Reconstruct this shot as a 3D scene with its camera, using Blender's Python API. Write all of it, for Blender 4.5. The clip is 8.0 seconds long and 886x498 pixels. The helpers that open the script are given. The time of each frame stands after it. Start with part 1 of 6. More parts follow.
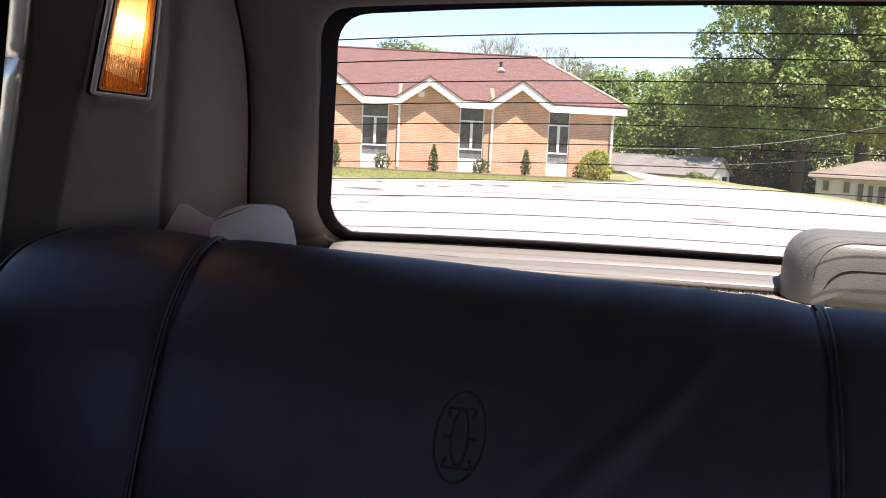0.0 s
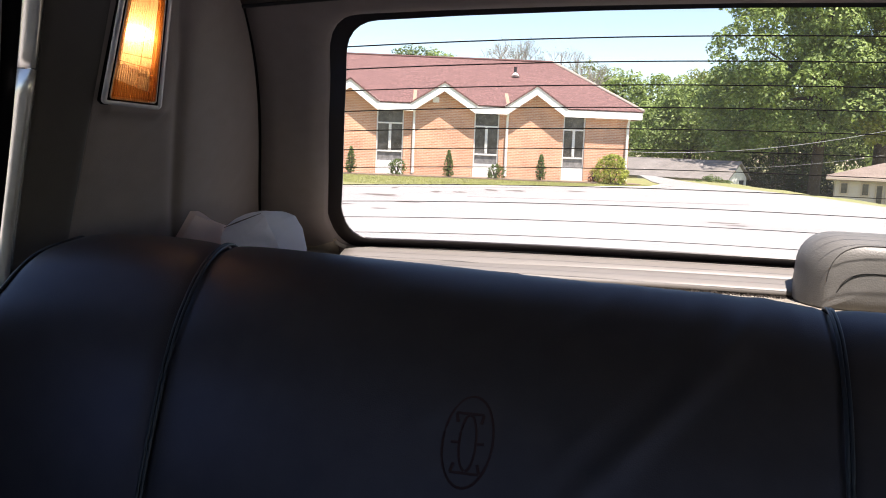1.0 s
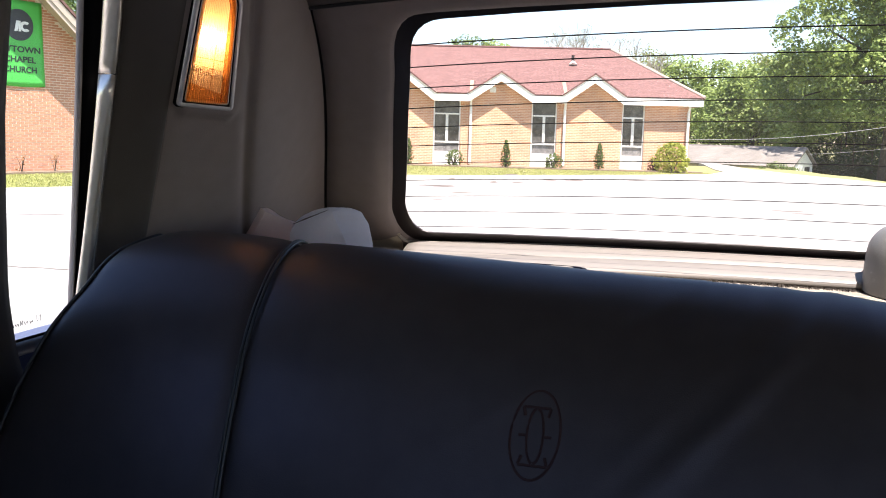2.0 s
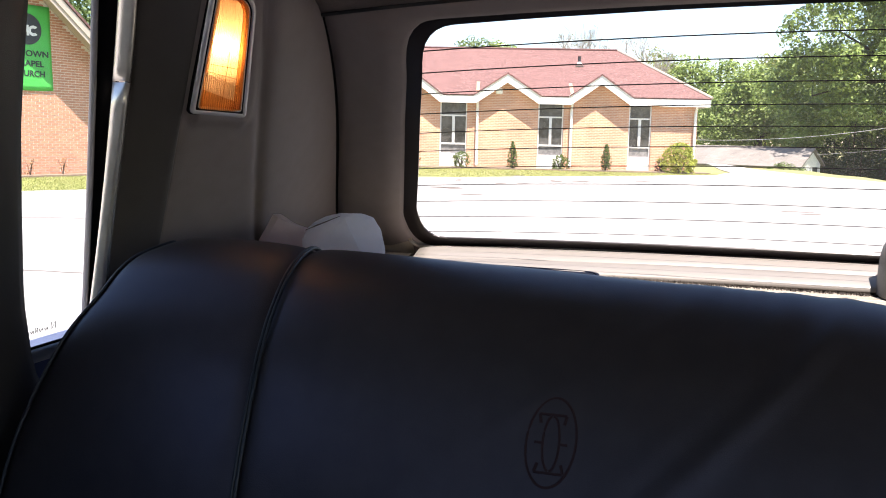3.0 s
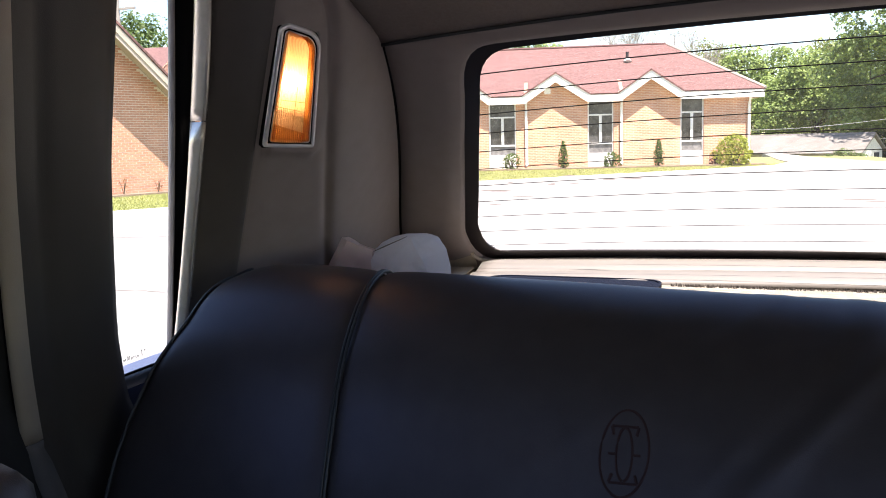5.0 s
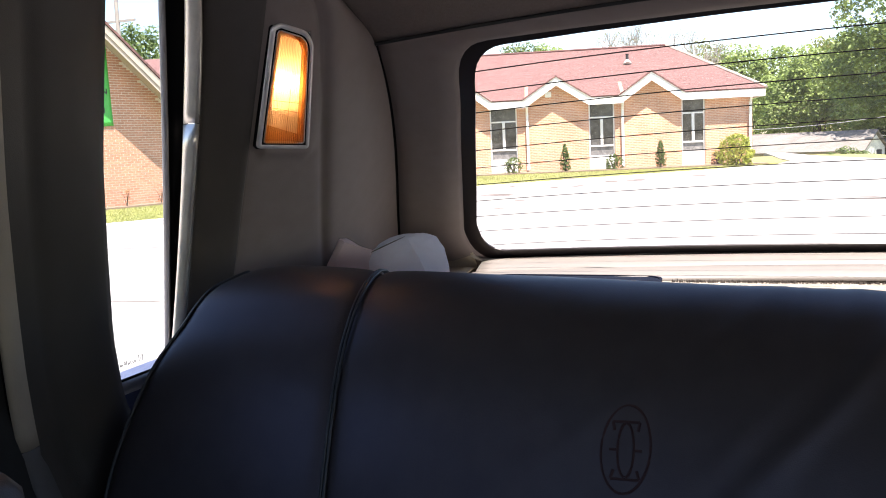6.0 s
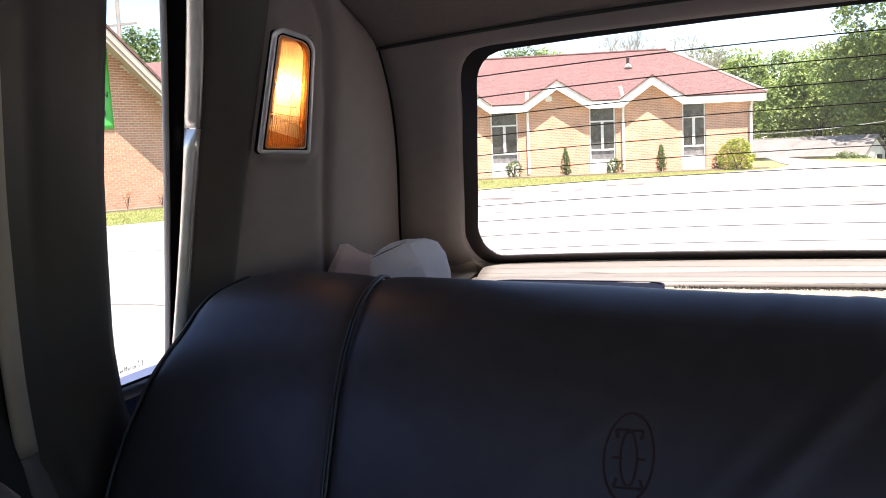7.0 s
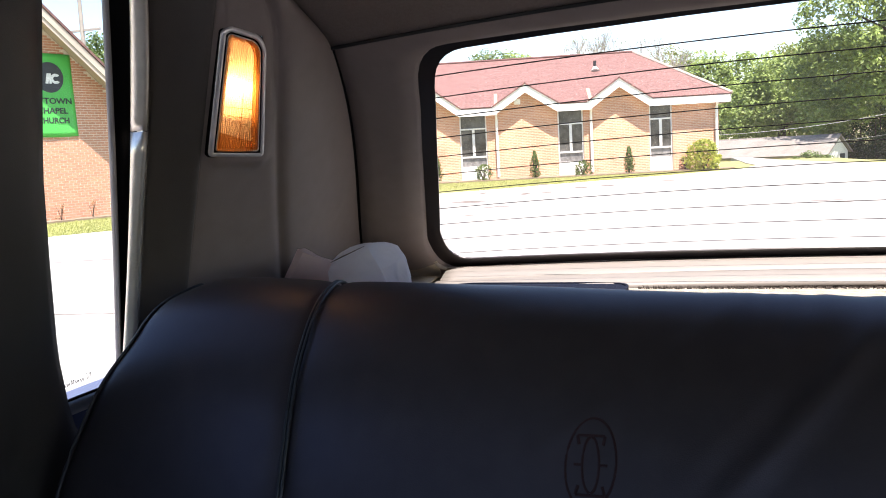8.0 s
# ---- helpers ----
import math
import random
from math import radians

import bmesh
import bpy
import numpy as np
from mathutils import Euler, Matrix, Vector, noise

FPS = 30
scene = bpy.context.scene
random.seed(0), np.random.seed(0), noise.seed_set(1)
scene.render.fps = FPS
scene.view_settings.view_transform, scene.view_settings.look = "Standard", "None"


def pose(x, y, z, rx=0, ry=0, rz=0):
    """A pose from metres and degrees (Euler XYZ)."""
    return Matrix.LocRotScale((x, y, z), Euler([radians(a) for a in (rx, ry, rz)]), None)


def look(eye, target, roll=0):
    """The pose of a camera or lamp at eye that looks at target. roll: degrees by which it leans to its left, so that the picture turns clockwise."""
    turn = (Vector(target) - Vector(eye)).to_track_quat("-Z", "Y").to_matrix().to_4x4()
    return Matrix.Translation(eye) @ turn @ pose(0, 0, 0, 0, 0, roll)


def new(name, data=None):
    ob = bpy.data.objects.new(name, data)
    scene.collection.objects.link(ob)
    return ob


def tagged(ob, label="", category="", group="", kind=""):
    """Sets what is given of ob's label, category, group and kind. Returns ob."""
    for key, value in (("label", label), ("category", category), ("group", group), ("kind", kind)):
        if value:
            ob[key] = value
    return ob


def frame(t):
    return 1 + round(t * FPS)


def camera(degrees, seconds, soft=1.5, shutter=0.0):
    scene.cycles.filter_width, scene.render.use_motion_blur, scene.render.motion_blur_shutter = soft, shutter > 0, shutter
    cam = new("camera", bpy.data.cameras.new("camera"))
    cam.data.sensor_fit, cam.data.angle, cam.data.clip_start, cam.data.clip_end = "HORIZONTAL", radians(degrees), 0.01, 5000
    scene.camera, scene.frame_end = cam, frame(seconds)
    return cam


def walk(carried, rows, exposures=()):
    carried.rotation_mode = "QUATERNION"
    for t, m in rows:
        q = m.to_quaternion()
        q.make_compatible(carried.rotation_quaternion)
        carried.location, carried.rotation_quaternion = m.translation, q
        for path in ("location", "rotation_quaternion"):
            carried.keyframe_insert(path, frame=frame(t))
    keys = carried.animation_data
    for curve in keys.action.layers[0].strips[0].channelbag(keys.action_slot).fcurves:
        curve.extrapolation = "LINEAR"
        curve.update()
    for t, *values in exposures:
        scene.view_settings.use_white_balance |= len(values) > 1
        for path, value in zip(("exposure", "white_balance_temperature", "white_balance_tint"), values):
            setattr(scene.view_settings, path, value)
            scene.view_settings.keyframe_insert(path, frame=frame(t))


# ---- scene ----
cam = camera(54.5, 8.0, 1.0)

PATH = [
    (0, (0.1739, 0.0310, 1.1844), (-0.2254, 1.9753, 0.9392), 2.78),
    (0.5, (0.1826, 0.0339, 1.1852), (-0.2406, 1.9741, 0.9468), 2.53),
    (1, (0.1842, 0.0320, 1.1847), (-0.2517, 1.9698, 0.9507), 2.29),
    (1.5, (0.1825, 0.0131, 1.1896), (-0.3533, 1.9221, 0.9276), 1.85),
    (3, (0.1682, 0.0092, 1.2004), (-0.4107, 1.9063, 0.9435), 1.23),
    (3.5, (0.1666, -0.0030, 1.2087), (-0.4268, 1.8883, 0.9428), 0.48),
    (4, (0.1646, -0.0303, 1.2226), (-0.4842, 1.8439, 0.9644), -0.03),
    (4.5, (0.1619, -0.0378, 1.2315), (-0.5186, 1.8256, 0.9770), -0.75),
    (6, (0.1695, -0.0248, 1.2170), (-0.5361, 1.8318, 0.9820), -2.67),
    (6.5, (0.1653, -0.0108, 1.2111), (-0.5387, 1.8470, 0.9815), -2.55),
    (7, (0.1654, -0.0195, 1.2197), (-0.5410, 1.8378, 0.9932), -2.55),
    (7.5, (0.1653, -0.0046, 1.2157), (-0.5307, 1.8573, 0.9949), -2.71),
    (8, (0.1726, 0.0169, 1.2144), (-0.4706, 1.8977, 0.9931), -3.15),
]

# The car's inside is drawn in its own units, 0.68 m each, about a point near the camera.
HUB = Vector((0.17, 0, 1.19))
CAR = Matrix.Translation(HUB) @ Matrix.Scale(0.68, 4) @ Matrix.Translation(-HUB)
walk(cam, [(t, look(CAR @ Vector(eye), CAR @ Vector(target), roll)) for t, eye, target, roll in PATH],
     exposures=[(t, stops, 6500, 18) for t, stops in ((0.0, 1.50), (1.1, 1.50), (1.5, 1.83), (3.0, 1.95), (4.5, 2.01), (6.0, 2.08), (8.0, 2.02))])

# ---- light: midday sun from the front of the car, clear sky ----
FACE = radians(14.0)                       # the church front runs along U, and faces -N
U = Vector((math.cos(FACE), math.sin(FACE), 0))
N = Vector((-math.sin(FACE), math.cos(FACE), 0))
SUN_EL, SUN_OFF = radians(68.0), radians(25.0)
to_sun = (-N * math.cos(SUN_OFF) + U * math.sin(SUN_OFF)) * math.cos(SUN_EL) + Vector((0, 0, math.sin(SUN_EL)))
world = bpy.data.worlds.new("sky")
scene.world = world
world.use_nodes = True
wn = world.node_tree
sky = wn.nodes.new("ShaderNodeTexSky")
sky.sky_type, sky.sun_disc = "NISHITA", False
sky.sun_elevation, sky.sun_rotation = SUN_EL, math.atan2(to_sun.x, to_sun.y)
sky.air_density, sky.dust_density = 1.0, 0.1
wn.links.new(sky.outputs["Color"], wn.nodes["Background"].inputs["Color"])
wn.nodes["Background"].inputs["Strength"].default_value = 0.088
sun = new("sun", bpy.data.lights.new("sun", "SUN"))
sun.data.energy, sun.data.angle, sun.data.color = 5.0, radians(0.53), (1.0, 0.935, 0.835)
sun.matrix_world = look((0, 0, 60), Vector((0, 0, 60)) - to_sun)


# ---- materials ----
def mat(name, color, rough=0.6, metal=0.0, vary=0.25, scale=8.0, fine=60.0, bump=0.0, bump_scale=120.0, spec=0.5, other=None, mixed=0.5, coords="Object"):
    m = bpy.data.materials.new(name)
    m.use_nodes = True
    nt = m.node_tree
    b = nt.nodes["Principled BSDF"]
    b.inputs["Roughness"].default_value, b.inputs["Metallic"].default_value = rough, metal
    b.inputs["Specular IOR Level"].default_value = spec
    tc = nt.nodes.new("ShaderNodeTexCoord")
    big, small = nt.nodes.new("ShaderNodeTexNoise"), nt.nodes.new("ShaderNodeTexNoise")
    for n, s in ((big, scale), (small, fine)):
        n.inputs["Scale"].default_value, n.inputs["Detail"].default_value = s, 5
        nt.links.new(tc.outputs[coords], n.inputs["Vector"])
    add = nt.nodes.new("ShaderNodeMath")
    add.operation = "ADD"
    nt.links.new(big.outputs["Fac"], add.inputs[0])
    nt.links.new(small.outputs["Fac"], add.inputs[1])
    ramp = nt.nodes.new("ShaderNodeMapRange")
    ramp.inputs["From Min"].default_value, ramp.inputs["From Max"].default_value = 0.7, 1.3
    nt.links.new(add.outputs[0], ramp.inputs["Value"])
    mix = nt.nodes.new("ShaderNodeMix")
    mix.data_type = "RGBA"
    c2 = other or tuple(c * (1 - vary) for c in color)
    mix.inputs["A"].default_value, mix.inputs["B"].default_value = (*color, 1), (*c2, 1)
    nt.links.new(ramp.outputs["Result"], mix.inputs["Factor"])
    nt.links.new(mix.outputs["Result"], b.inputs["Base Color"])
    if bump:
        n = nt.nodes.new("ShaderNodeTexNoise")
        n.inputs["Scale"].default_value, n.inputs["Detail"].default_value = bump_scale, 3
        nt.links.new(tc.outputs[coords], n.inputs["Vector"])
        bp = nt.nodes.new("ShaderNodeBump")
        bp.inputs["Strength"].default_value, bp.inputs["Distance"].default_value = bump, 0.002
        nt.links.new(n.outputs["Fac"], bp.inputs["Height"])
        nt.links.new(bp.outputs["Normal"], b.inputs["Normal"])
    return m


def shell(m):
    return m.node_tree, m.node_tree.nodes["Principled BSDF"]


def random_tint(m, amount):
    """Lightness that differs from piece to piece."""
    nt, b = shell(m)
    info = nt.nodes.new("ShaderNodeObjectInfo")
    geo = nt.nodes.new("ShaderNodeNewGeometry")
    add = nt.nodes.new("ShaderNodeMath")
    add.operation = "ADD"
    nt.links.new(info.outputs["Random"], add.inputs[0])
    nt.links.new(geo.outputs["Random Per Island"], add.inputs[1])
    fr = nt.nodes.new("ShaderNodeMath")
    fr.operation = "FRACT"
    nt.links.new(add.outputs[0], fr.inputs[0])
    mr = nt.nodes.new("ShaderNodeMapRange")
    mr.inputs["To Min"].default_value, mr.inputs["To Max"].default_value = 1 - amount, 1 + amount
    nt.links.new(fr.outputs[0], mr.inputs["Value"])
    hsv = nt.nodes.new("ShaderNodeHueSaturation")
    nt.links.new(mr.outputs["Result"], hsv.inputs["Value"])
    src = b.inputs["Base Color"].links[0].from_socket
    nt.links.new(src, hsv.inputs["Color"])
    nt.links.new(hsv.outputs["Color"], b.inputs["Base Color"])
    return m


def leather_bump(m, scale, strength):
    """Pebbled grain."""
    nt, b = shell(m)
    tc = nt.nodes.new("ShaderNodeTexCoord")
    v = nt.nodes.new("ShaderNodeTexVoronoi")
    v.inputs["Scale"].default_value = scale
    nt.links.new(tc.outputs["Object"], v.inputs["Vector"])
    bp = nt.nodes.new("ShaderNodeBump")
    bp.inputs["Strength"].default_value, bp.inputs["Distance"].default_value = strength, 0.0006
    nt.links.new(v.outputs["Distance"], bp.inputs["Height"])
    nt.links.new(bp.outputs["Normal"], b.inputs["Normal"])
    return m


def courses(name, a, b2, mortar, width, height, gap, offset=0.5, rough=0.85, bump=0.3, grain=0.9, spread=0.175):
    """Courses of bricks or shingles laid in u along a surface's UV map, in metres."""
    m = mat(name, a, rough)
    nt, b = shell(m)
    uv = nt.nodes.new("ShaderNodeUVMap")
    br = nt.nodes.new("ShaderNodeTexBrick")
    br.offset = offset
    for k, v in (("Scale", 1.0), ("Brick Width", width), ("Row Height", height), ("Mortar Size", gap), ("Mortar Smooth", 0.2), ("Bias", 0.0)):
        br.inputs[k].default_value = v
    br.inputs["Color1"].default_value, br.inputs["Color2"].default_value, br.inputs["Mortar"].default_value = (*a, 1), (*b2, 1), (*mortar, 1)
    nt.links.new(uv.outputs["UV"], br.inputs["Vector"])
    nz = nt.nodes.new("ShaderNodeTexNoise")
    nz.inputs["Scale"].default_value, nz.inputs["Detail"].default_value = grain, 8
    nt.links.new(uv.outputs["UV"], nz.inputs["Vector"])
    mr = nt.nodes.new("ShaderNodeMapRange")
    mr.inputs["From Min"].default_value, mr.inputs["From Max"].default_value = 0.3, 0.7
    mr.inputs["To Min"].default_value, mr.inputs["To Max"].default_value = 0.98 - spread, 0.98 + spread
    nt.links.new(nz.outputs["Fac"], mr.inputs["Value"])
    hsv = nt.nodes.new("ShaderNodeHueSaturation")
    nt.links.new(mr.outputs["Result"], hsv.inputs["Value"])
    nt.links.new(br.outputs["Color"], hsv.inputs["Color"])
    nt.links.new(hsv.outputs["Color"], b.inputs["Base Color"])
    bp = nt.nodes.new("ShaderNodeBump")
    bp.invert = True
    bp.inputs["Strength"].default_value, bp.inputs["Distance"].default_value = bump, 0.01
    nt.links.new(br.outputs["Fac"], bp.inputs["Height"])
    nt.links.new(bp.outputs["Normal"], b.inputs["Normal"])
    return m


def glass(name, tint, gloss, rough=0.02):
    m = bpy.data.materials.new(name)
    m.use_nodes = True
    nt = m.node_tree
    nt.nodes.remove(nt.nodes["Principled BSDF"])
    tr, gl, mx = nt.nodes.new("ShaderNodeBsdfTransparent"), nt.nodes.new("ShaderNodeBsdfGlossy"), nt.nodes.new("ShaderNodeMixShader")
    tr.inputs["Color"].default_value = (*tint, 1)
    gl.inputs["Roughness"].default_value = rough
    fr = nt.nodes.new("ShaderNodeFresnel")
    fr.inputs["IOR"].default_value = gloss
    nt.links.new(fr.outputs[0], mx.inputs[0])
    nt.links.new(tr.outputs[0], mx.inputs[1])
    nt.links.new(gl.outputs[0], mx.inputs[2])
    nt.links.new(mx.outputs[0], nt.nodes["Material Output"].inputs["Surface"])
    return m


def dusty(m, amount):
    """A thin, uneven film of dust on a pane."""
    nt = m.node_tree
    out = nt.nodes["Material Output"]
    src = out.inputs["Surface"].links[0].from_socket
    film, mx = nt.nodes.new("ShaderNodeBsdfTranslucent"), nt.nodes.new("ShaderNodeMixShader")
    film.inputs["Color"].default_value = (0.85, 0.83, 0.80, 1)
    tc, nz, mr = nt.nodes.new("ShaderNodeTexCoord"), nt.nodes.new("ShaderNodeTexNoise"), nt.nodes.new("ShaderNodeMapRange")
    nz.inputs["Scale"].default_value, nz.inputs["Detail"].default_value = 3.5, 5
    nt.links.new(tc.outputs["Object"], nz.inputs["Vector"])
    nt.links.new(nz.outputs["Fac"], mr.inputs["Value"])
    mr.inputs["From Min"].default_value, mr.inputs["From Max"].default_value = 0.35, 0.70
    mr.inputs["To Min"].default_value, mr.inputs["To Max"].default_value = amount * 0.6, amount * 2.0
    nt.links.new(mr.outputs["Result"], mx.inputs[0])
    nt.links.new(src, mx.inputs[1])
    nt.links.new(film.outputs[0], mx.inputs[2])
    nt.links.new(mx.outputs[0], out.inputs["Surface"])
    return m


def emitter(name, color, strength):
    m = bpy.data.materials.new(name)
    m.use_nodes = True
    nt, b = shell(m)
    b.inputs["Base Color"].default_value = (*color, 1)
    b.inputs["Emission Color"].default_value = (*color, 1)
    b.inputs["Emission Strength"].default_value = strength
    return m


NAVY = leather_bump(mat("navy_leather", (0.0450, 0.0390, 0.0385), 0.45, vary=0.25, scale=5, fine=40, spec=0.58), 900, 0.15)
NAVY.node_tree.nodes["Principled BSDF"].inputs["Specular Tint"].default_value = (0.70, 0.68, 1.0, 1)
PIPING = mat("navy_piping", (0.020, 0.024, 0.036), 0.42, vary=0.2)
THREAD = mat("maroon_thread", (0.040, 0.015, 0.017), 0.85, vary=0.2)
VINYL = leather_bump(mat("taupe_vinyl", (0.262, 0.220, 0.211), 0.55, vary=0.12, scale=4, fine=50), 1100, 0.2)
# shade on the lock pillar's inner face is put into this dark grey
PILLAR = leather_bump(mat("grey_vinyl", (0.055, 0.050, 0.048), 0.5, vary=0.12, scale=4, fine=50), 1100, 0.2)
# pillar vinyl darkened to paint the shade on its front edge
PILLAREDGE = leather_bump(mat("shaded_taupe_vinyl", (0.092, 0.081, 0.076), 0.5, vary=0.12, scale=4, fine=50), 1100, 0.2)
# same pillar vinyl, lightened to paint the light on its front ridge
LITEDGE = leather_bump(mat("lit_pillar_vinyl", (0.36, 0.315, 0.27), 0.5, vary=0.1, scale=4, fine=50), 1100, 0.2)
CLOTH = mat("headliner_cloth", (0.190, 0.158, 0.143), 0.95, vary=0.2, scale=12, fine=300, bump=0.5, bump_scale=700)
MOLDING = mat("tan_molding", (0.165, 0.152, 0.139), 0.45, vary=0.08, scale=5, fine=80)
# paler than the moulding, so the lip's bright highlight is in its colour
LIP = mat("highlit_tan_plastic", (0.50, 0.465, 0.42), 0.45, vary=0.08, scale=5, fine=80)
# taupe vinyl shifted to khaki, painting light bounced off the shelf
CORNER = leather_bump(mat("bounce_lit_vinyl", (0.46, 0.40, 0.31), 0.55, vary=0.12, scale=4, fine=50), 1100, 0.2)
HEADREST = leather_bump(mat("tan_leather", (0.128, 0.123, 0.113), 0.5, vary=0.15, scale=6, fine=60), 520, 0.3)
STITCH = mat("grey_thread", (0.045, 0.042, 0.038), 0.8, vary=0.2)
CARPET = mat("tan_carpet", (0.36, 0.32, 0.26), 0.98, vary=0.5, scale=60, fine=500, bump=1.0, bump_scale=900)
FRAY = mat("shaded_frayed_fibre", (0.045, 0.036, 0.030), 0.98, vary=0.6, scale=60, fine=500)
EDGE = mat("grey_metal_edge", (0.40, 0.37, 0.36), 0.55, 0.1, vary=0.15)
BLACK = mat("black_rubber", (0.005, 0.005, 0.006), 0.75, vary=0.2, spec=0.08)
BAND = mat("black_glass_band", (0.017, 0.013, 0.014), 0.30, vary=0.2)
WIRE = mat("defroster_wire", (0.008, 0.006, 0.006), 0.8, vary=0.1)
CHROME = mat("chrome", (0.88, 0.88, 0.89), 0.24, 1.0, vary=0.15, scale=30)
BEZEL = mat("bezel_chrome", (0.98, 0.97, 0.98), 0.22, 0.45, vary=0.2, scale=70, spec=1.0, bump=0.8, bump_scale=60)
BRUSHED = mat("brushed_chrome", (0.95, 0.89, 0.79), 0.22, 0.6, vary=0.2, scale=15)
MESH = mat("speaker_cloth", (0.010, 0.014, 0.028), 0.9, vary=0.6, scale=300, fine=800, bump=0.8, bump_scale=900, spec=0.08)
DARK = mat("dark_trim", (0.020, 0.021, 0.024), 0.6, vary=0.2)
PAPER = mat("white_paper", (0.95, 0.92, 0.93), 0.8, vary=0.06, scale=20, fine=120)
# thin paper lets some light through
nt, b = shell(PAPER)
thin, both = nt.nodes.new("ShaderNodeBsdfTranslucent"), nt.nodes.new("ShaderNodeMixShader")
thin.inputs["Color"].default_value, both.inputs[0].default_value = (0.95, 0.92, 0.93, 1), 0.55
nt.links.new(b.outputs[0], both.inputs[1])
nt.links.new(thin.outputs[0], both.inputs[2])
nt.links.new(both.outputs[0], nt.nodes["Material Output"].inputs["Surface"])
# copy of the white paper, tinted with the pink light on it
PINKLITPAPER = PAPER.copy()
PINKLITPAPER.name = "pink_paper"
for n in PINKLITPAPER.node_tree.nodes:
    if n.bl_idname == "ShaderNodeMix":
        n.inputs["A"].default_value, n.inputs["B"].default_value = (0.93, 0.80, 0.79, 1), (0.89, 0.75, 0.74, 1)
    if n.bl_idname == "ShaderNodeBsdfTranslucent":
        n.inputs["Color"].default_value = (0.92, 0.78, 0.76, 1)
FOLD_SHADE = mat("fold_shade", (0.16, 0.12, 0.10), 0.9, vary=0.2)
SILL = mat("grey_blue_sill", (0.24, 0.27, 0.33), 0.4, vary=0.1)
SIDEPANEL = mat("blue_side_panel", (0.075, 0.090, 0.160), 0.5, vary=0.15)
# edge vinyl darkened to paint the front seat's shade at the pillar's foot
FOOTSHADE = mat("shaded_foot_vinyl", (0.11, 0.108, 0.118), 0.5, vary=0.15)
PANEL = mat("blue_door_panel", (0.045, 0.055, 0.085), 0.5, vary=0.15)
GLASS = glass("window_glass", (0.93, 0.95, 0.94), 1.12)
BACKGLASS = dusty(glass("back_window_glass", (0.94, 0.94, 0.92), 1.12), 0.0042)
ETCH = mat("etched_script", (0.22, 0.22, 0.23), 0.6)
CARBODY = mat("car_paint", (0.05, 0.06, 0.09), 0.25, vary=0.1)

LOT = mat("pale_concrete", (0.285, 0.274, 0.268), 0.9, vary=0.14, scale=0.35, fine=6, bump=0.3, bump_scale=20)
STAIN = mat("old_patch", (0.135, 0.108, 0.098), 0.95, vary=0.3, scale=2, fine=12)
KERB = mat("kerb_concrete", (0.48, 0.46, 0.43), 0.9, vary=0.2, scale=2)
GRASS = mat("lawn", (0.18, 0.20, 0.065), 0.95, vary=0.4, scale=0.6, fine=9, bump=0.8, bump_scale=40, other=(0.22, 0.205, 0.095))
BLADES = mat("grass_blades", (0.35, 0.36, 0.115), 0.8, vary=0.4, scale=1.0, fine=8)
MULCH = mat("mulch", (0.26, 0.19, 0.14), 0.95, vary=0.5, scale=8, fine=40, bump=0.8, bump_scale=30)
BRICKWALL = courses("brick_wall", (0.60, 0.300, 0.176), (0.50, 0.230, 0.134), (0.64, 0.48, 0.37), 0.213, 0.0667, 0.010)
BRICK = random_tint(mat("brick", (0.49, 0.238, 0.150), 0.85, vary=0.12, scale=3, fine=40, coords="Generated"), 0.12)
MORTAR = mat("mortar", (0.72, 0.63, 0.54), 0.95, vary=0.2, scale=3)
SHINGLE = courses("red_shingle", (0.172, 0.088, 0.081), (0.128, 0.064, 0.060), (0.105, 0.050, 0.046), 0.30, 0.14, 0.008, bump=0.3, grain=9.0, spread=0.36)
WHITE = mat("white_paint", (0.78, 0.77, 0.74), 0.55, vary=0.08, scale=2)
RAKE = mat("beige_paint", (0.42, 0.355, 0.30), 0.6, vary=0.12, scale=2)
FRAME = mat("window_frame_metal", (0.72, 0.70, 0.68), 0.45, 0.3, vary=0.1)
PANE = mat("dark_window_pane", (0.10, 0.098, 0.098), 0.08, vary=0.8, scale=1.2, fine=5, spec=0.35)
CURTAINED = mat("curtained_pane", (0.26, 0.25, 0.25), 0.15, vary=0.6, scale=1.5, fine=6)
COPPER = mat("tan_metal", (0.42, 0.26, 0.18), 0.5, vary=0.15)
BANNER = mat("green_banner", (0.06, 0.42, 0.075), 0.55, vary=0.12, scale=1.5, fine=10)
INK = mat("dark_ink", (0.035, 0.04, 0.05), 0.6)
PALE = mat("pale_ink", (0.72, 0.74, 0.74), 0.6)
LETTER = mat("letter_ink", (0.02, 0.035, 0.03), 0.6)
BARK = mat("bark", (0.085, 0.068, 0.05), 0.95, vary=0.5, scale=3, fine=20, bump=0.8, bump_scale=15)
POLE = mat("weathered_pole", (0.33, 0.30, 0.27), 0.9, vary=0.3)
GREYROOF = courses("grey_shingle", (0.20, 0.18, 0.17), (0.165, 0.15, 0.14), (0.13, 0.12, 0.11), 0.35, 0.16, 0.01)
BROWNROOF = courses("brown_shingle", (0.225, 0.175, 0.145), (0.195, 0.150, 0.125), (0.14, 0.11, 0.09), 0.35, 0.16, 0.01)
SIDING = mat("grey_siding", (0.47, 0.425, 0.40), 0.7, vary=0.1, scale=1)
CABLE = mat("cable", (0.34, 0.35, 0.34), 0.7)


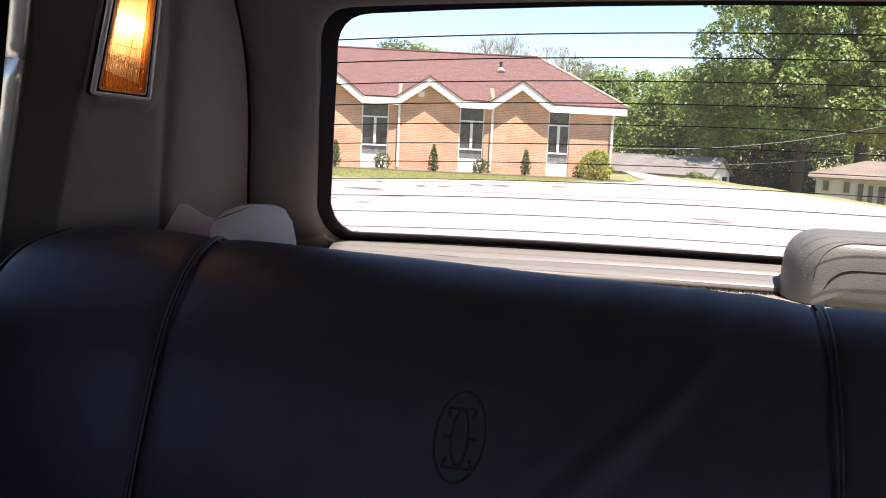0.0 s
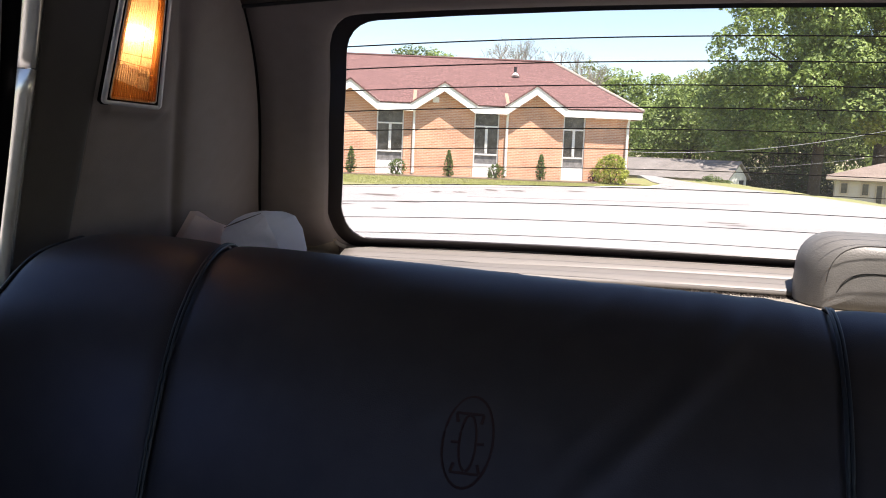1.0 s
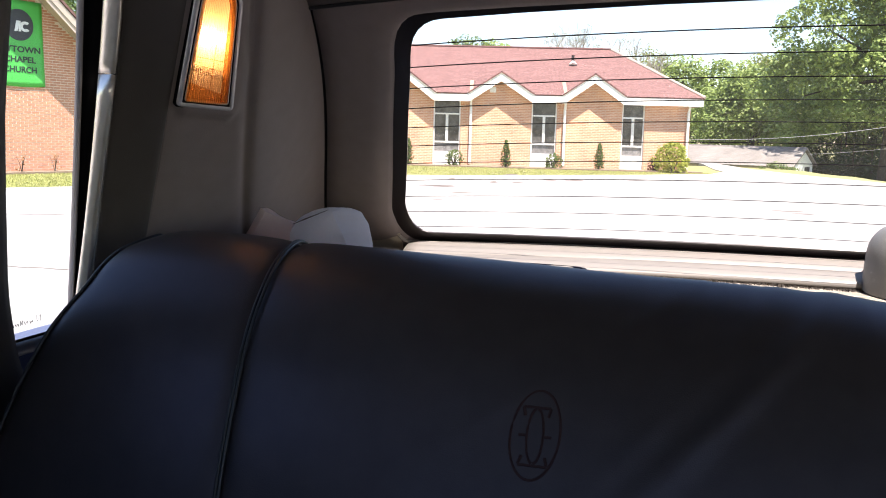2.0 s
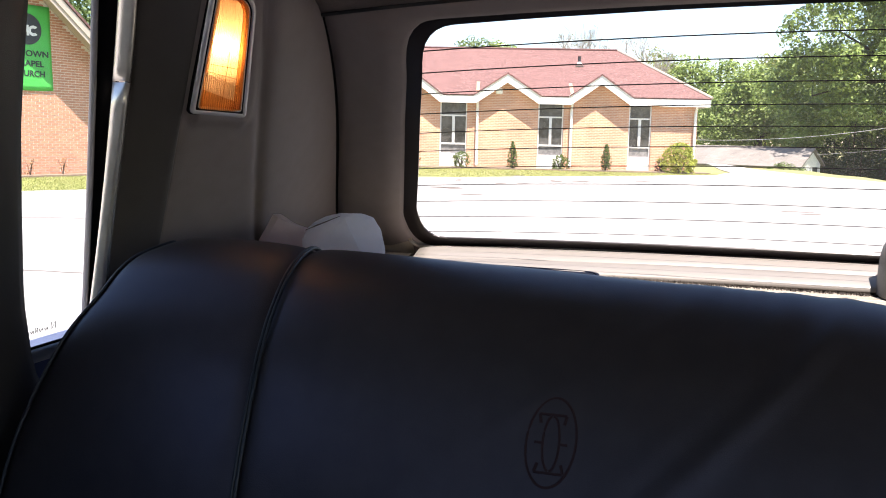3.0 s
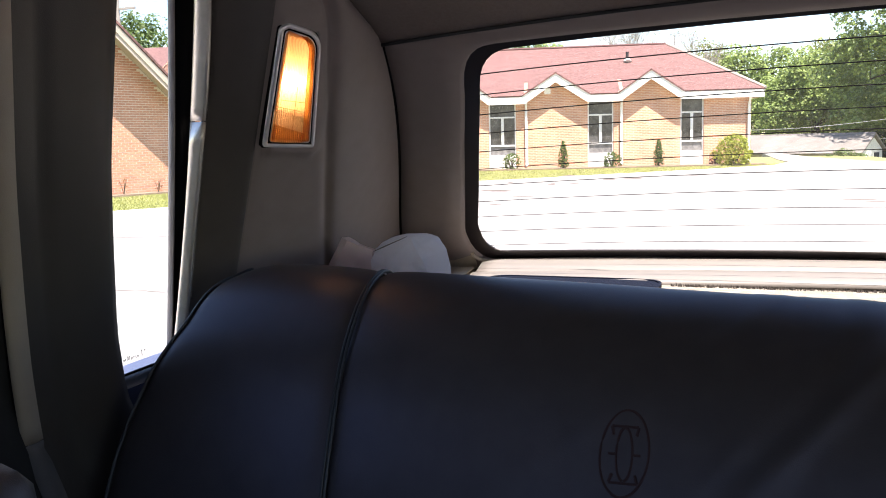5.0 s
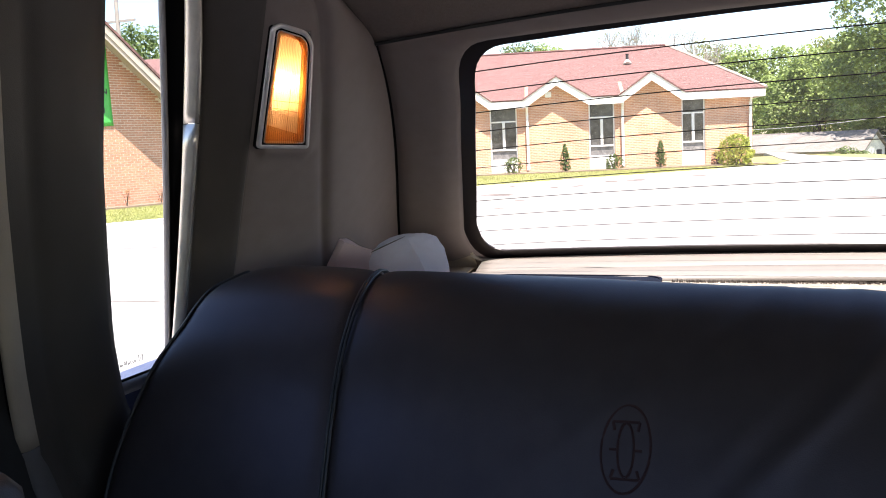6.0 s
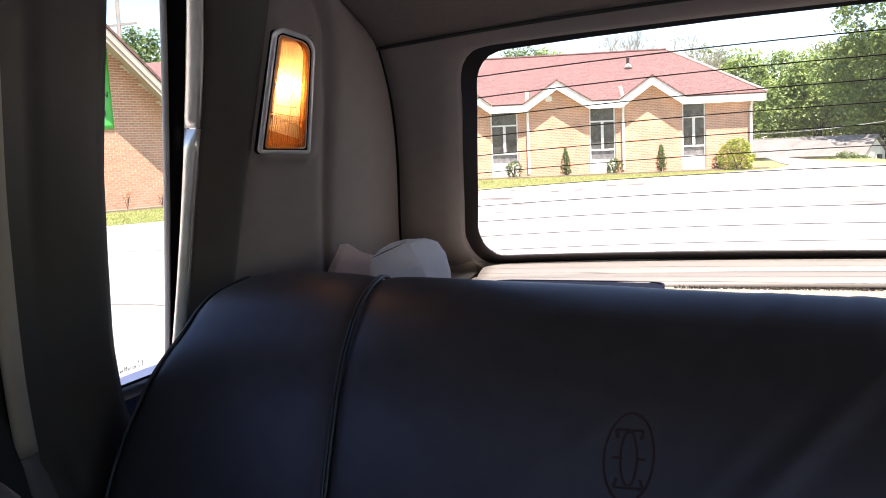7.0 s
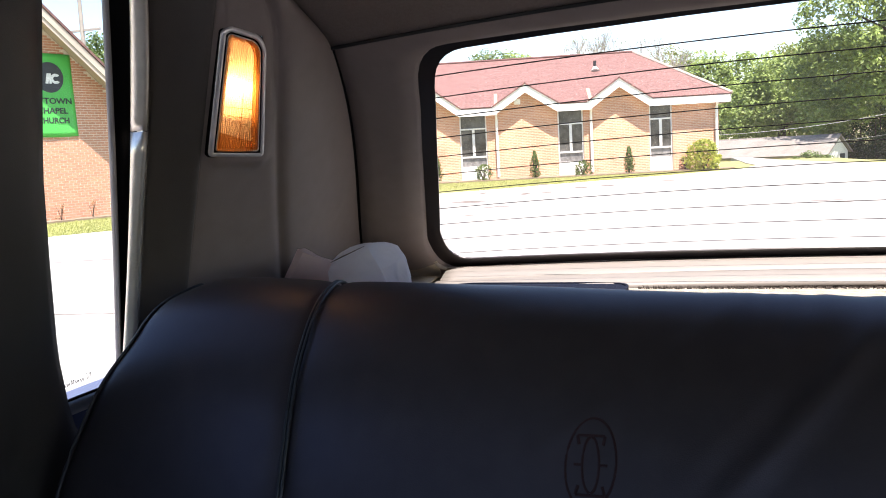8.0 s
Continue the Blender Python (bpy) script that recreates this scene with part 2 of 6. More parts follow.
def leaf_mat(name, a, b2):
    m = random_tint(mat(name, a, 0.6, vary=0.3, scale=0.5, fine=3, other=b2), 0.35)
    nt, b = shell(m)
    tl, mx = nt.nodes.new("ShaderNodeBsdfTranslucent"), nt.nodes.new("ShaderNodeMixShader")
    mx.inputs[0].default_value = 0.35
    nt.links.new(b.inputs["Base Color"].links[0].from_socket, tl.inputs["Color"])
    nt.links.new(b.outputs[0], mx.inputs[1])
    nt.links.new(tl.outputs[0], mx.inputs[2])
    nt.links.new(mx.outputs[0], nt.nodes["Material Output"].inputs["Surface"])
    return m


LEAF = leaf_mat("leaf_green", (0.26, 0.345, 0.088), (0.145, 0.210, 0.055))
LEAFDARK = leaf_mat("leaf_dark", (0.125, 0.180, 0.046), (0.075, 0.115, 0.032))
LEAFPALE = leaf_mat("leaf_pale", (0.21, 0.24, 0.062), (0.14, 0.165, 0.04))
LEAFYELLOW = leaf_mat("leaf_yellow", (0.35, 0.37, 0.06), (0.22, 0.27, 0.04))
# leaf green darkened to paint the tree's shade on the undergrowth
LEAFSHADE = leaf_mat("leaf_shaded", (0.045, 0.085, 0.022), (0.03, 0.055, 0.016))
LEAFTAN = leaf_mat("leaf_tan", (0.36, 0.20, 0.10), (0.26, 0.15, 0.07))
LEAFRED = leaf_mat("leaf_red", (0.16, 0.06, 0.04), (0.10, 0.05, 0.03))


# ---- helpers of this scene ----
GROUPS = {"conical_shrub": "clipped shrubs along the church front", "window_shrub": "small shrubs below the church windows", "understory_shrub": "undergrowth beyond the lot",
          "wood_tree": "trees of the wood", "broadleaf_tree": "broadleaf trees", "budding_tree": "budding trees behind the roof", "crumpled_paper": "papers behind the seat"}
here = [CAR]                               # what carries drawn points into the world: the car's units, later the plain world


def mesh_ob(name, verts, faces, material, parent=None, smooth=False, uvs=None):
    me = bpy.data.meshes.new(name)
    me.from_pydata([tuple(here[0] @ Vector(v)) for v in verts], [], faces)
    me.materials.append(material)
    if smooth:
        me.polygons.foreach_set("use_smooth", [True] * len(me.polygons))
    if uvs is not None:
        layer = me.uv_layers.new(name="UVMap")
        flat = np.array([uvs[v] for f in faces for v in f], dtype=np.float32).ravel()
        layer.data.foreach_set("uv", flat)
    ob = new(name, me)
    ob.parent = parent
    return ob


def part(name, bm, material, parent=None, label="", smooth=False):
    me = bpy.data.meshes.new(name)
    bmesh.ops.recalc_face_normals(bm, faces=bm.faces)
    bm.transform(here[0])
    bm.to_mesh(me)
    bm.free()
    me.materials.append(material)
    if smooth:
        me.polygons.foreach_set("use_smooth", [True] * len(me.polygons))
    ob = new(name, me)
    ob.parent = parent
    if label:
        tagged(ob, label)
    return ob


def empty(name, at=(0, 0, 0)):
    ob = new(name)
    ob.location = here[0] @ Vector(at)
    ob.empty_display_size = 0.2
    return ob


def box_bm(x0, y0, z0, x1, y1, z1, bevel=0.0, bm=None):
    bm = bm or bmesh.new()
    vs = [bm.verts.new((x, y, z)) for x in (x0, x1) for y in (y0, y1) for z in (z0, z1)]
    fs = [bm.faces.new([vs[i] for i in f]) for f in ((0, 1, 3, 2), (4, 6, 7, 5), (0, 4, 5, 1), (2, 3, 7, 6), (0, 2, 6, 4), (1, 5, 7, 3))]
    if bevel:
        bmesh.ops.bevel(bm, geom=list({e for f in fs for e in f.edges}), offset=bevel, segments=3, affect="EDGES", profile=0.5)
    return bm


def prism_bm(poly, depth, frame_m=None, bm=None):
    """A flat outline (a, b), pushed out by depth along c; frame_m carries a, b, c into the world."""
    bm = bm or bmesh.new()
    frame_m = frame_m or Matrix.Identity(4)
    lo = [bm.verts.new(frame_m @ Vector((a, b, 0))) for a, b in poly]
    hi = [bm.verts.new(frame_m @ Vector((a, b, depth))) for a, b in poly]
    bm.faces.new(lo)
    bm.faces.new(hi)
    n = len(poly)
    for i in range(n):
        bm.faces.new((lo[i], lo[(i + 1) % n], hi[(i + 1) % n], hi[i]))
    return bm


def ring_bm(outer, inner, depth, frame_m):
    """A flat frame between two outlines of equal length, pushed out by depth."""
    bm = bmesh.new()
    n = len(outer)
    rows = [[bm.verts.new(frame_m @ Vector((a, b, c))) for a, b in o] for o, c in ((outer, 0), (inner, 0), (inner, depth), (outer, depth))]
    for r in range(4):
        p, q = rows[r], rows[(r + 1) % 4]
        for i in range(n):
            bm.faces.new((p[i], p[(i + 1) % n], q[(i + 1) % n], q[i]))
    return bm


def tube_bm(points, radius, sides=8, bm=None, flat=1.0):
    bm = bm or bmesh.new()
    pts = [Vector(p) for p in points]
    rings = []
    for i, p in enumerate(pts):
        d = (pts[min(i + 1, len(pts) - 1)] - pts[max(i - 1, 0)]).normalized()
        a = d.cross(Vector((0, 0, 1)) if abs(d.z) < 0.9 else Vector((1, 0, 0))).normalized()
        b = d.cross(a)
        r = radius[i] if isinstance(radius, (list, tuple)) else radius
        rings.append([bm.verts.new(p + a * (r * math.cos(k * 2 * math.pi / sides)) + b * (r * flat * math.sin(k * 2 * math.pi / sides))) for k in range(sides)])
    for p, q in zip(rings, rings[1:]):
        for k in range(sides):
            bm.faces.new((p[k], p[(k + 1) % sides], q[(k + 1) % sides], q[k]))
    bm.faces.new(rings[0])
    bm.faces.new(rings[-1])
    return bm


def loft(name, rows, material, parent=None, thick=0.0, smooth=True):
    """A skin over rows of points, made solid by thick metres against its normals."""
    n = len(rows[0])
    verts = [Vector(p) for row in rows for p in row]
    faces = [(i * n + j, i * n + j + 1, (i + 1) * n + j + 1, (i + 1) * n + j) for i in range(len(rows) - 1) for j in range(n - 1)]
    ob = mesh_ob(name, verts, faces, material, parent, smooth)
    if thick:
        s = ob.modifiers.new("solid", "SOLIDIFY")
        s.thickness, s.offset = thick, 0
    return ob


def rounded(points, radius, steps=6):
    """The outline with its corners rounded; radius may differ by corner."""
    out, n = [], len(points)
    for i in range(n):
        p = Vector(points[i])
        a, b = Vector(points[i - 1]) - p, Vector(points[(i + 1) % n]) - p
        r = radius[i] if isinstance(radius, (list, tuple)) else radius
        a, b = p + a.normalized() * r, p + b.normalized() * r
        for k in range(steps + 1):
            t = k / steps
            out.append(tuple(a * (1 - t) ** 2 + p * 2 * t * (1 - t) + b * t * t))
    return out


def smooth_pts(table, x):
    """Linear look-up in a short table of (x, y)."""
    xs, ys = [p[0] for p in table], [p[1] for p in table]
    return float(np.interp(x, xs, ys))


# ---- the car's shell ----
CX = 0.50                                  # the car's middle
SLOPE = 1.025                              # the back glass leans 1.025 m forward in each metre up


def on_back(x, z, out=0.0):
    """A point of the back glass's plane; out: metres towards the open air."""
    k = 1 / math.hypot(1, SLOPE)
    return Vector((x, 1.79 - SLOPE * (z - 0.953) + out * k, z + out * k * SLOPE))


BACK = Matrix.Identity(4)
BACK.col[0].xyz = (1, 0, 0)
BACK.col[1].xyz = (0, -SLOPE, 1)
BACK.col[2].xyz = Vector((0, 1, SLOPE)).normalized()
BACK.translation = on_back(0, 0)


def side_x(z):
    """The inner face of the car's left flank, leaning in towards the roof."""
    return -0.66 + 0.3 * (z - 1.25) if z > 0.8 else -0.795


def both_sides(points):
    """A left half outline from bottom to top, closed by its mirror image about the car's middle."""
    return [tuple(p) for p in points] + [(2 * CX - x, z) for x, z in reversed(points)]


glass_half = [(-0.407, 0.987), (-0.4035, 1.052), (-0.376, 1.124), (-0.338, 1.229), (-0.310, 1.302), (-0.286, 1.376)]
band_half = [(-0.438, 0.964), (-0.437, 1.040), (-0.406, 1.123), (-0.368, 1.228), (-0.339, 1.301), (-0.312, 1.390)]
radii = [0.050, 0.008, 0.02, 0.02, 0.02, 0.055]
def bowed(outline, lift):
    """The outline with its top and bottom edges bowed up between the corners."""
    n = len(outline) // 2
    a, b = outline[n - 1], outline[n]
    mids = [(a[0] + (b[0] - a[0]) * f, a[1] + lift * 4 * f * (1 - f)) for f in (0.12, 0.25, 0.38, 0.5, 0.62, 0.75, 0.88)]
    c, d = outline[-1], outline[0]
    feet = [(c[0] + (d[0] - c[0]) * f, c[1] + 0.0155 * 4 * f * (1 - f)) for f in (0.12, 0.25, 0.38, 0.5, 0.62, 0.75, 0.88)]
    return outline[:n] + mids + outline[n:] + feet


glass_line = rounded(bowed(both_sides(glass_half), 0.022), radii + [0.02] * 7 + radii[::-1] + [0.02] * 7)
band_line = rounded(bowed(both_sides(band_half), 0.018), [0.062, 0.008, 0.02, 0.02, 0.02, 0.065] + [0.02] * 7 + [0.065, 0.02, 0.02, 0.02, 0.008, 0.062] + [0.02] * 7)

# rear surround: a vinyl skin from the pillar seams to the window band
seam_pts = [(0.925, -0.628), (0.945, -0.622), (1.000, -0.604), (1.063, -0.578), (1.114, -0.553), (1.222, -0.503), (1.314, -0.467), (1.380, -0.457), (1.404, -0.449), (1.417, -0.445)]


def joint_z(x):
    """The height of the bowed joint between the headliner and the back window trim."""
    return max(1.400, 1.4375 - 0.0385 * (x - CX) ** 2)



def outer_of(x, z):
    """Where the surround meets the pillars, the headliner and the shelf, seen from the window's edge point."""
    d = Vector((x - CX, (z - 1.18) * 1.05))
    best = 9.0
    for k in range(1, 400):
        s = 1 + k * 0.004
        px, pz = CX + d.x * s, 1.18 + (z - 1.18) * s
        edge = smooth_pts(seam_pts, min(max(pz, 0.925), 1.417)) + 0.001
        if pz >= joint_z(px) or pz <= 0.925 or px <= edge or px >= 2 * CX - edge:
            return px, min(max(pz, 0.925), joint_z(px))
    return px, pz


rows = []
for x, z in band_line + band_line[:1]:
    ox, oz = outer_of(x, z)
    rows.append([on_back(x + (ox - x) * f, z + (oz - z) * f, -0.004 - bulge) for f, bulge in ((0, -0.014), (0.02, -0.002), (0.06, 0.004), (0.3, 0.006), (0.7, 0.006), (1.0, 0.002))])
surround = tagged(loft("trim", rows, VINYL, thick=0.004), "taupe vinyl trim moulded around the sloping back window", "trim", kind="structure")

window_1 = tagged(empty("window_1", on_back(CX, 0.98)), "sloping back window of a car with dark defroster wires", "window", kind="structure")


def under(ob, parent):
    ob.parent = parent
    ob.matrix_parent_inverse = parent.matrix_basis.inverted()
    return ob


under(part("rubber_band", ring_bm(band_line, glass_line, 0.003, BACK), BAND), window_1)
pane = under(part("pane", prism_bm([(CX + (x - CX) * 1.02, 1.18 + (z - 1.18) * 1.02) for x, z in glass_line], 0.004, Matrix.Translation(BACK.col[2].xyz * 0.007) @ BACK), BACKGLASS), window_1)
pane.visible_shadow = False
for i in range(11):
    z = 1.3555 - 0.0326 * i
    half = CX - smooth_pts([(p[1], p[0]) for p in glass_half], z) + 0.012
    rows = []
    for k in range(25):
        f = -1 + 2 * k / 24
        x = CX + f * half
        zc = z + 0.0065 - 0.0354 * (x - CX) ** 2 + 0.0326 * (-0.03 - i * i * (0.003 + 0.0025 * min(x + 0.35, 0.85)))
        rows.append([on_back(x, zc - 0.00085 + 0.00003 * i, 0.0055), on_back(x, zc + 0.00085 - 0.00003 * i, 0.0055)])
    under(loft("defroster_wire", rows, WIRE, thick=0.0002, smooth=False), window_1)

# moulding under the glass, and the shelf
def strip(name, profile, x0, x1, material, label, ends=60):
    rows = []
    for k in range(ends + 1):
        x = x0 + (x1 - x0) * k / ends
        rows.append([(x, y, z + 0.007 - 0.025 * (x - CX) ** 2) for y, z in profile])
    return tagged(loft(name, rows, material, thick=0.004), label, "trim", kind="structure")


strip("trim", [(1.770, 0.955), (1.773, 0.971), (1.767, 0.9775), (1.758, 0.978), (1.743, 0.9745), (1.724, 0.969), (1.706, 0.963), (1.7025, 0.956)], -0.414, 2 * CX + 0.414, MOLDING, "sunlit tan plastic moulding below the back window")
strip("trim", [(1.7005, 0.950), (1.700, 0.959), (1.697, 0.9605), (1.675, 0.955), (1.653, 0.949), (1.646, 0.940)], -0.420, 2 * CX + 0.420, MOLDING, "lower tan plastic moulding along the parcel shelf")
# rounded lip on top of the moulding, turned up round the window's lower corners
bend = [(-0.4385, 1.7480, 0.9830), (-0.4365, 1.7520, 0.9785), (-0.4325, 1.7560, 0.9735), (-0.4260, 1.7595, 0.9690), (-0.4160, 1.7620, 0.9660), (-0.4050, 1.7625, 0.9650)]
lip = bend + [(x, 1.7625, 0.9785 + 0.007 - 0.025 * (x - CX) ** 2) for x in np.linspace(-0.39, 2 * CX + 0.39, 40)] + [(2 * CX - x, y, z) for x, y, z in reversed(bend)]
tagged(part("trim", tube_bm([Vector(p) for p in lip], [0.0022] + [0.0042] * (len(lip) - 2) + [0.0022], 10), LIP, smooth=True), "rounded lip of the moulding below the back window, its highlight put into pale tan", "trim", kind="structure")
bm = box_bm(-0.66, 1.19, 0.90, 2 * CX + 0.66, 1.80, 0.943)
tagged(part("shelf", bm, CARPET), "tan carpeted parcel shelf behind the rear seat", "shelf", kind="structure")
# frayed carpet edge along the moulding, coloured dark for the shade under it
rng = random.Random(5)
verts, faces = [], []
for k in range(900):
    x, y = rng.uniform(0.00, 0.46), rng.uniform(1.628, 1.646)
    h, a = rng.uniform(0.002, 0.006), rng.uniform(0, math.pi)
    b = len(verts)
    verts += [(x, y, 0.943), (x + 0.003 * math.cos(a), y + 0.003 * math.sin(a), 0.943), (x + 0.002 * math.cos(a + 1), y + 0.002, 0.943 + h)]
    faces.append((b, b + 1, b + 2))
tagged(mesh_ob("carpet_fringe", verts, faces, FRAY), "loose carpet fibres on the parcel shelf, darkened for the moulding's shade", "carpet", kind="stuff")

# vinyl corners between the window trim, the pillars and the shelf
for side in (-1, 1):
    rows = []
    for f in np.linspace(0, 1, 9):
        x = -0.700 + 0.266 * f
        row = [on_back(x, 0.990, -0.008), on_back(x, 0.972, -0.011), on_back(x, 0.960, -0.017), Vector((x, 1.745, 0.950)), Vector((x, 1.70, 0.947)), Vector((x, 1.60, 0.946)), Vector((x, 1.44, 0.945))]
        rows.append([(p.x if side < 0 else 2 * CX - p.x, p.y, p.z) for p in row])
    tagged(loft("trim", rows, CORNER, thick=0.003), "vinyl corner fillet beside the parcel shelf, bounced light put into its khaki", "trim", kind="structure")

# headliner
rows = []
for y, z, half, w in ((-0.95, 1.40, 1.12, 0), (-0.7, 1.47, 1.12, 0), (-0.3, 1.51, 1.12, 0), (0.2, 1.53, 1.12, 0), (0.6, 1.53, 1.12, 0), (0.8, 1.528, 1.10, 0), (0.95, 1.518, 1.04, 0), (1.06, 1.504, 1.02, 0), (1.15, 1.486, 1.00, 0),
                      (1.22, 1.464, 0.985, 0.2), (1.28, 1.442, 0.97, 0.5), (1.315, 1.424, 0.96, 0.85), (1.332, 1.414, 0.955, 1.0)):
    row = []
    for k in range(41):
        f = k / 20 - 1
        x = CX + f * half
        rear = on_back(x, joint_z(x), -0.008)
        row.append((x, y + w * (rear.y - 1.332), z + w * (rear.z - 1.414) - 0.010 * (1 - w) * abs(f) ** 5))
    rows.append(row)
tagged(loft("ceiling", rows, CLOTH, thick=0.006), "taupe cloth headliner of the car", "headliner", kind="structure")
pts = [on_back(x, joint_z(x), -0.012) for x in np.linspace(-0.447, 2 * CX + 0.447, 40)]
tagged(part("trim", tube_bm(pts, 0.004, 6), DARK), "dark joint between the headliner and the back window trim", "trim", kind="structure")

# roof skin above and outer body, closing the car
rows = []
for y, z in ((-1.0, 1.42), (-0.7, 1.51), (-0.3, 1.55), (0.3, 1.57), (0.9, 1.56), (1.15, 1.525), (1.25, 1.48), (1.33, 1.440)):
    rows.append([(CX + f * (1.14 - 0.5 * max(0, y - 1.0)), y, z - 0.015 * abs(f) ** 5) for f in [k / 8 - 1 for k in range(17)]])
tagged(loft("roof", rows, CARBODY, thick=0.006), "dark painted car roof skin", "roof", kind="structure")
tagged(part("floor", box_bm(-0.85, -1.2, 0.10, 2 * CX + 0.85, 1.2, 0.15), PANEL), "dark carpeted car floor", "floor", kind="structure")

# sail panels: the wide pillars beside the back window, each with a facet that carries a lamp
front_edge = [(0.880, 1.165), (0.965, 1.151), (1.082, 1.125), (1.182, 1.106), (1.293, 1.092), (1.406, 1.069), (1.443, 1.055), (1.51, 1.028)]
crease = [(0.90, -0.668, 1.470), (1.026, -0.616, 1.400), (1.165, -0.557, 1.295), (1.230, -0.531, 1.240), (1.300, -0.506, 1.212), (1.404, -0.472, 1.170), (1.46, -0.455, 1.148)]


def curve_of(table, degree=3):
    """A smooth curve near a short table of (x, y)."""
    return np.poly1d(np.polyfit([p[0] for p in table], [p[1] for p in table], degree))


front_y = curve_of(front_edge)
crease_x, crease_y = curve_of([(c[0], c[1]) for c in crease]), curve_of([(c[0], c[2]) for c in crease], 2)
seam_x = curve_of(seam_pts)
BL, BR, TL = Vector((-0.578, 1.150, 1.232)), Vector((-0.534, 1.230, 1.228)), Vector((-0.504, 1.111, 1.407))
ax = (BR - BL).normalized()
cz = ax.cross(TL - BL).normalized()
if cz.x < 0:
    cz = -cz
ay = cz.cross(ax)
LAMP = Matrix.Identity(4)
LAMP.col[0].xyz, LAMP.col[1].xyz, LAMP.col[2].xyz, LAMP.translation = ax, ay, cz, BL


def sail(side):
    """Rows of the pillar's dark front edge, and of its wide face with a soft groove beside the lamp."""
    def sx(x):
        return x if side < 0 else 2 * CX - x
    edge_rows, rows = [], []
    flat_of = LAMP.inverted()
    for z in np.linspace(0.90, 1.52, 125):
        f = Vector((side_x(z), front_y(z), z))
        left = Vector((-0.593 + 0.42 * (z - 1.232), 1.143 - 0.29 * (z - 1.232), z))
        k = Vector((crease_x(z), crease_y(z), z)) + ax * 0.009
        k = k.lerp(left, min(0.6, 55 * max(0.0, z - 1.395) ** 2))
        if z > 1.404:
            s = Vector((-0.449 - 0.03 * (z - 1.404), max(1.328 - 2.6 * (z - 1.404), k.y + 0.03), z))
        else:
            s = on_back(seam_x(z), z, -0.006)
        shift = 8 * max(0.0, z - 1.475) ** 1.5
        edge = [f + Vector((-0.02, 0.034, 0)), f] + [f.lerp(left, t) + cz * 0.004 * math.sin(math.pi * t) for t in (0.15, 0.3, 0.45, 0.6, 0.75, 0.88, 0.95)] + [left - cz * 0.002, left.lerp(k, 0.03) - cz * 0.007]
        edge_rows.append([(sx(p.x + shift), p.y, p.z) for p in edge])
        row = [left - cz * 0.005] + [left.lerp(k, t / 24) + cz * (-0.007 * math.exp(-t / 1.7)) for t in range(1, 25)]
        row += [k.lerp(s, t) + Vector((0.016 * math.sin(math.pi * t ** 0.7), 0, 0)) for t in (0.012, 0.025, 0.04, 0.06, 0.08, 0.11, 0.15, 0.22, 0.35, 0.5, 0.65, 0.8, 0.92)]
        for i, p in enumerate(row[4:25], 4):
            q = flat_of @ p
            away = max(0.0, -0.012 - q.x, q.x - 0.092) + max(0.0, -0.008 - q.y, q.y - 0.203)
            row[i] = p - cz * ((q.z + 0.001) * math.exp(-(away / 0.012) ** 2))
        row = [p - cz * 0.0085 * math.exp(-((p - k - ax * 0.004).length / 0.010) ** 2) for p in row]
        row += [s, s + Vector((0.0, 0.018, 0))]
        rows.append([(sx(p.x + shift), p.y, p.z) for p in row])
    return edge_rows, rows


def cut_for_lamp(ob):
    """Opens the pillar's skin behind the lamp."""
    bm = bmesh.new()
    bm.from_mesh(ob.data)
    back = (here[0] @ LAMP).inverted()
    gone = [f for f in bm.faces if (lambda c: 0.005 < c.y < 0.189 and -0.005 - 0.0775 * c.y + 0.010 < c.x < 0.0860 - 0.195 * c.y + 0.001 and abs(c.z) < 0.03)(back @ f.calc_center_median())]
    bmesh.ops.delete(bm, geom=gone, context="FACES")
    bm.to_mesh(ob.data)
    bm.free()


for side in (-1, 1):
    edge_rows, rows = sail(side)
    face = loft("trim", rows, VINYL, thick=0.003)
    if side < 0:
        cut_for_lamp(face)
    tagged(face, "wide grey-taupe vinyl pillar trim beside the back window", "trim", kind="structure")
    tagged(loft("trim", edge_rows, PILLAREDGE, thick=0.003), "front edge of the wide pillar, its shade put into darker vinyl", "trim", kind="structure")
    # thin dark bead, standing for the slight shade along this edge
    pts = [Vector((-0.449 - 0.03 * q, 1.328 - 2.6 * q, 1.404 + q)) for q in np.linspace(0, 0.06, 10)]
    tagged(part("trim", tube_bm([(p.x if side < 0 else 2 * CX - p.x, p.y, p.z) for p in pts], 0.0032, 6), DARK), "dark bead painting the shade where the headliner meets the pillar", "trim", kind="structure")
seam_line = [on_back(seam_x(z), z, -0.006) for z in np.linspace(0.93, 1.404, 24)]
tagged(part("trim", tube_bm(seam_line, 0.0070, 6), BLACK), "black seam between pillar trim and window trim", "trim", kind="structure")


# left flank: quarter window between the lock pillar and the sail panel
def on_side(y, z, out=0.0):
    return Vector((side_x(z) - out, y + 1.29 * max(out, 0), z))


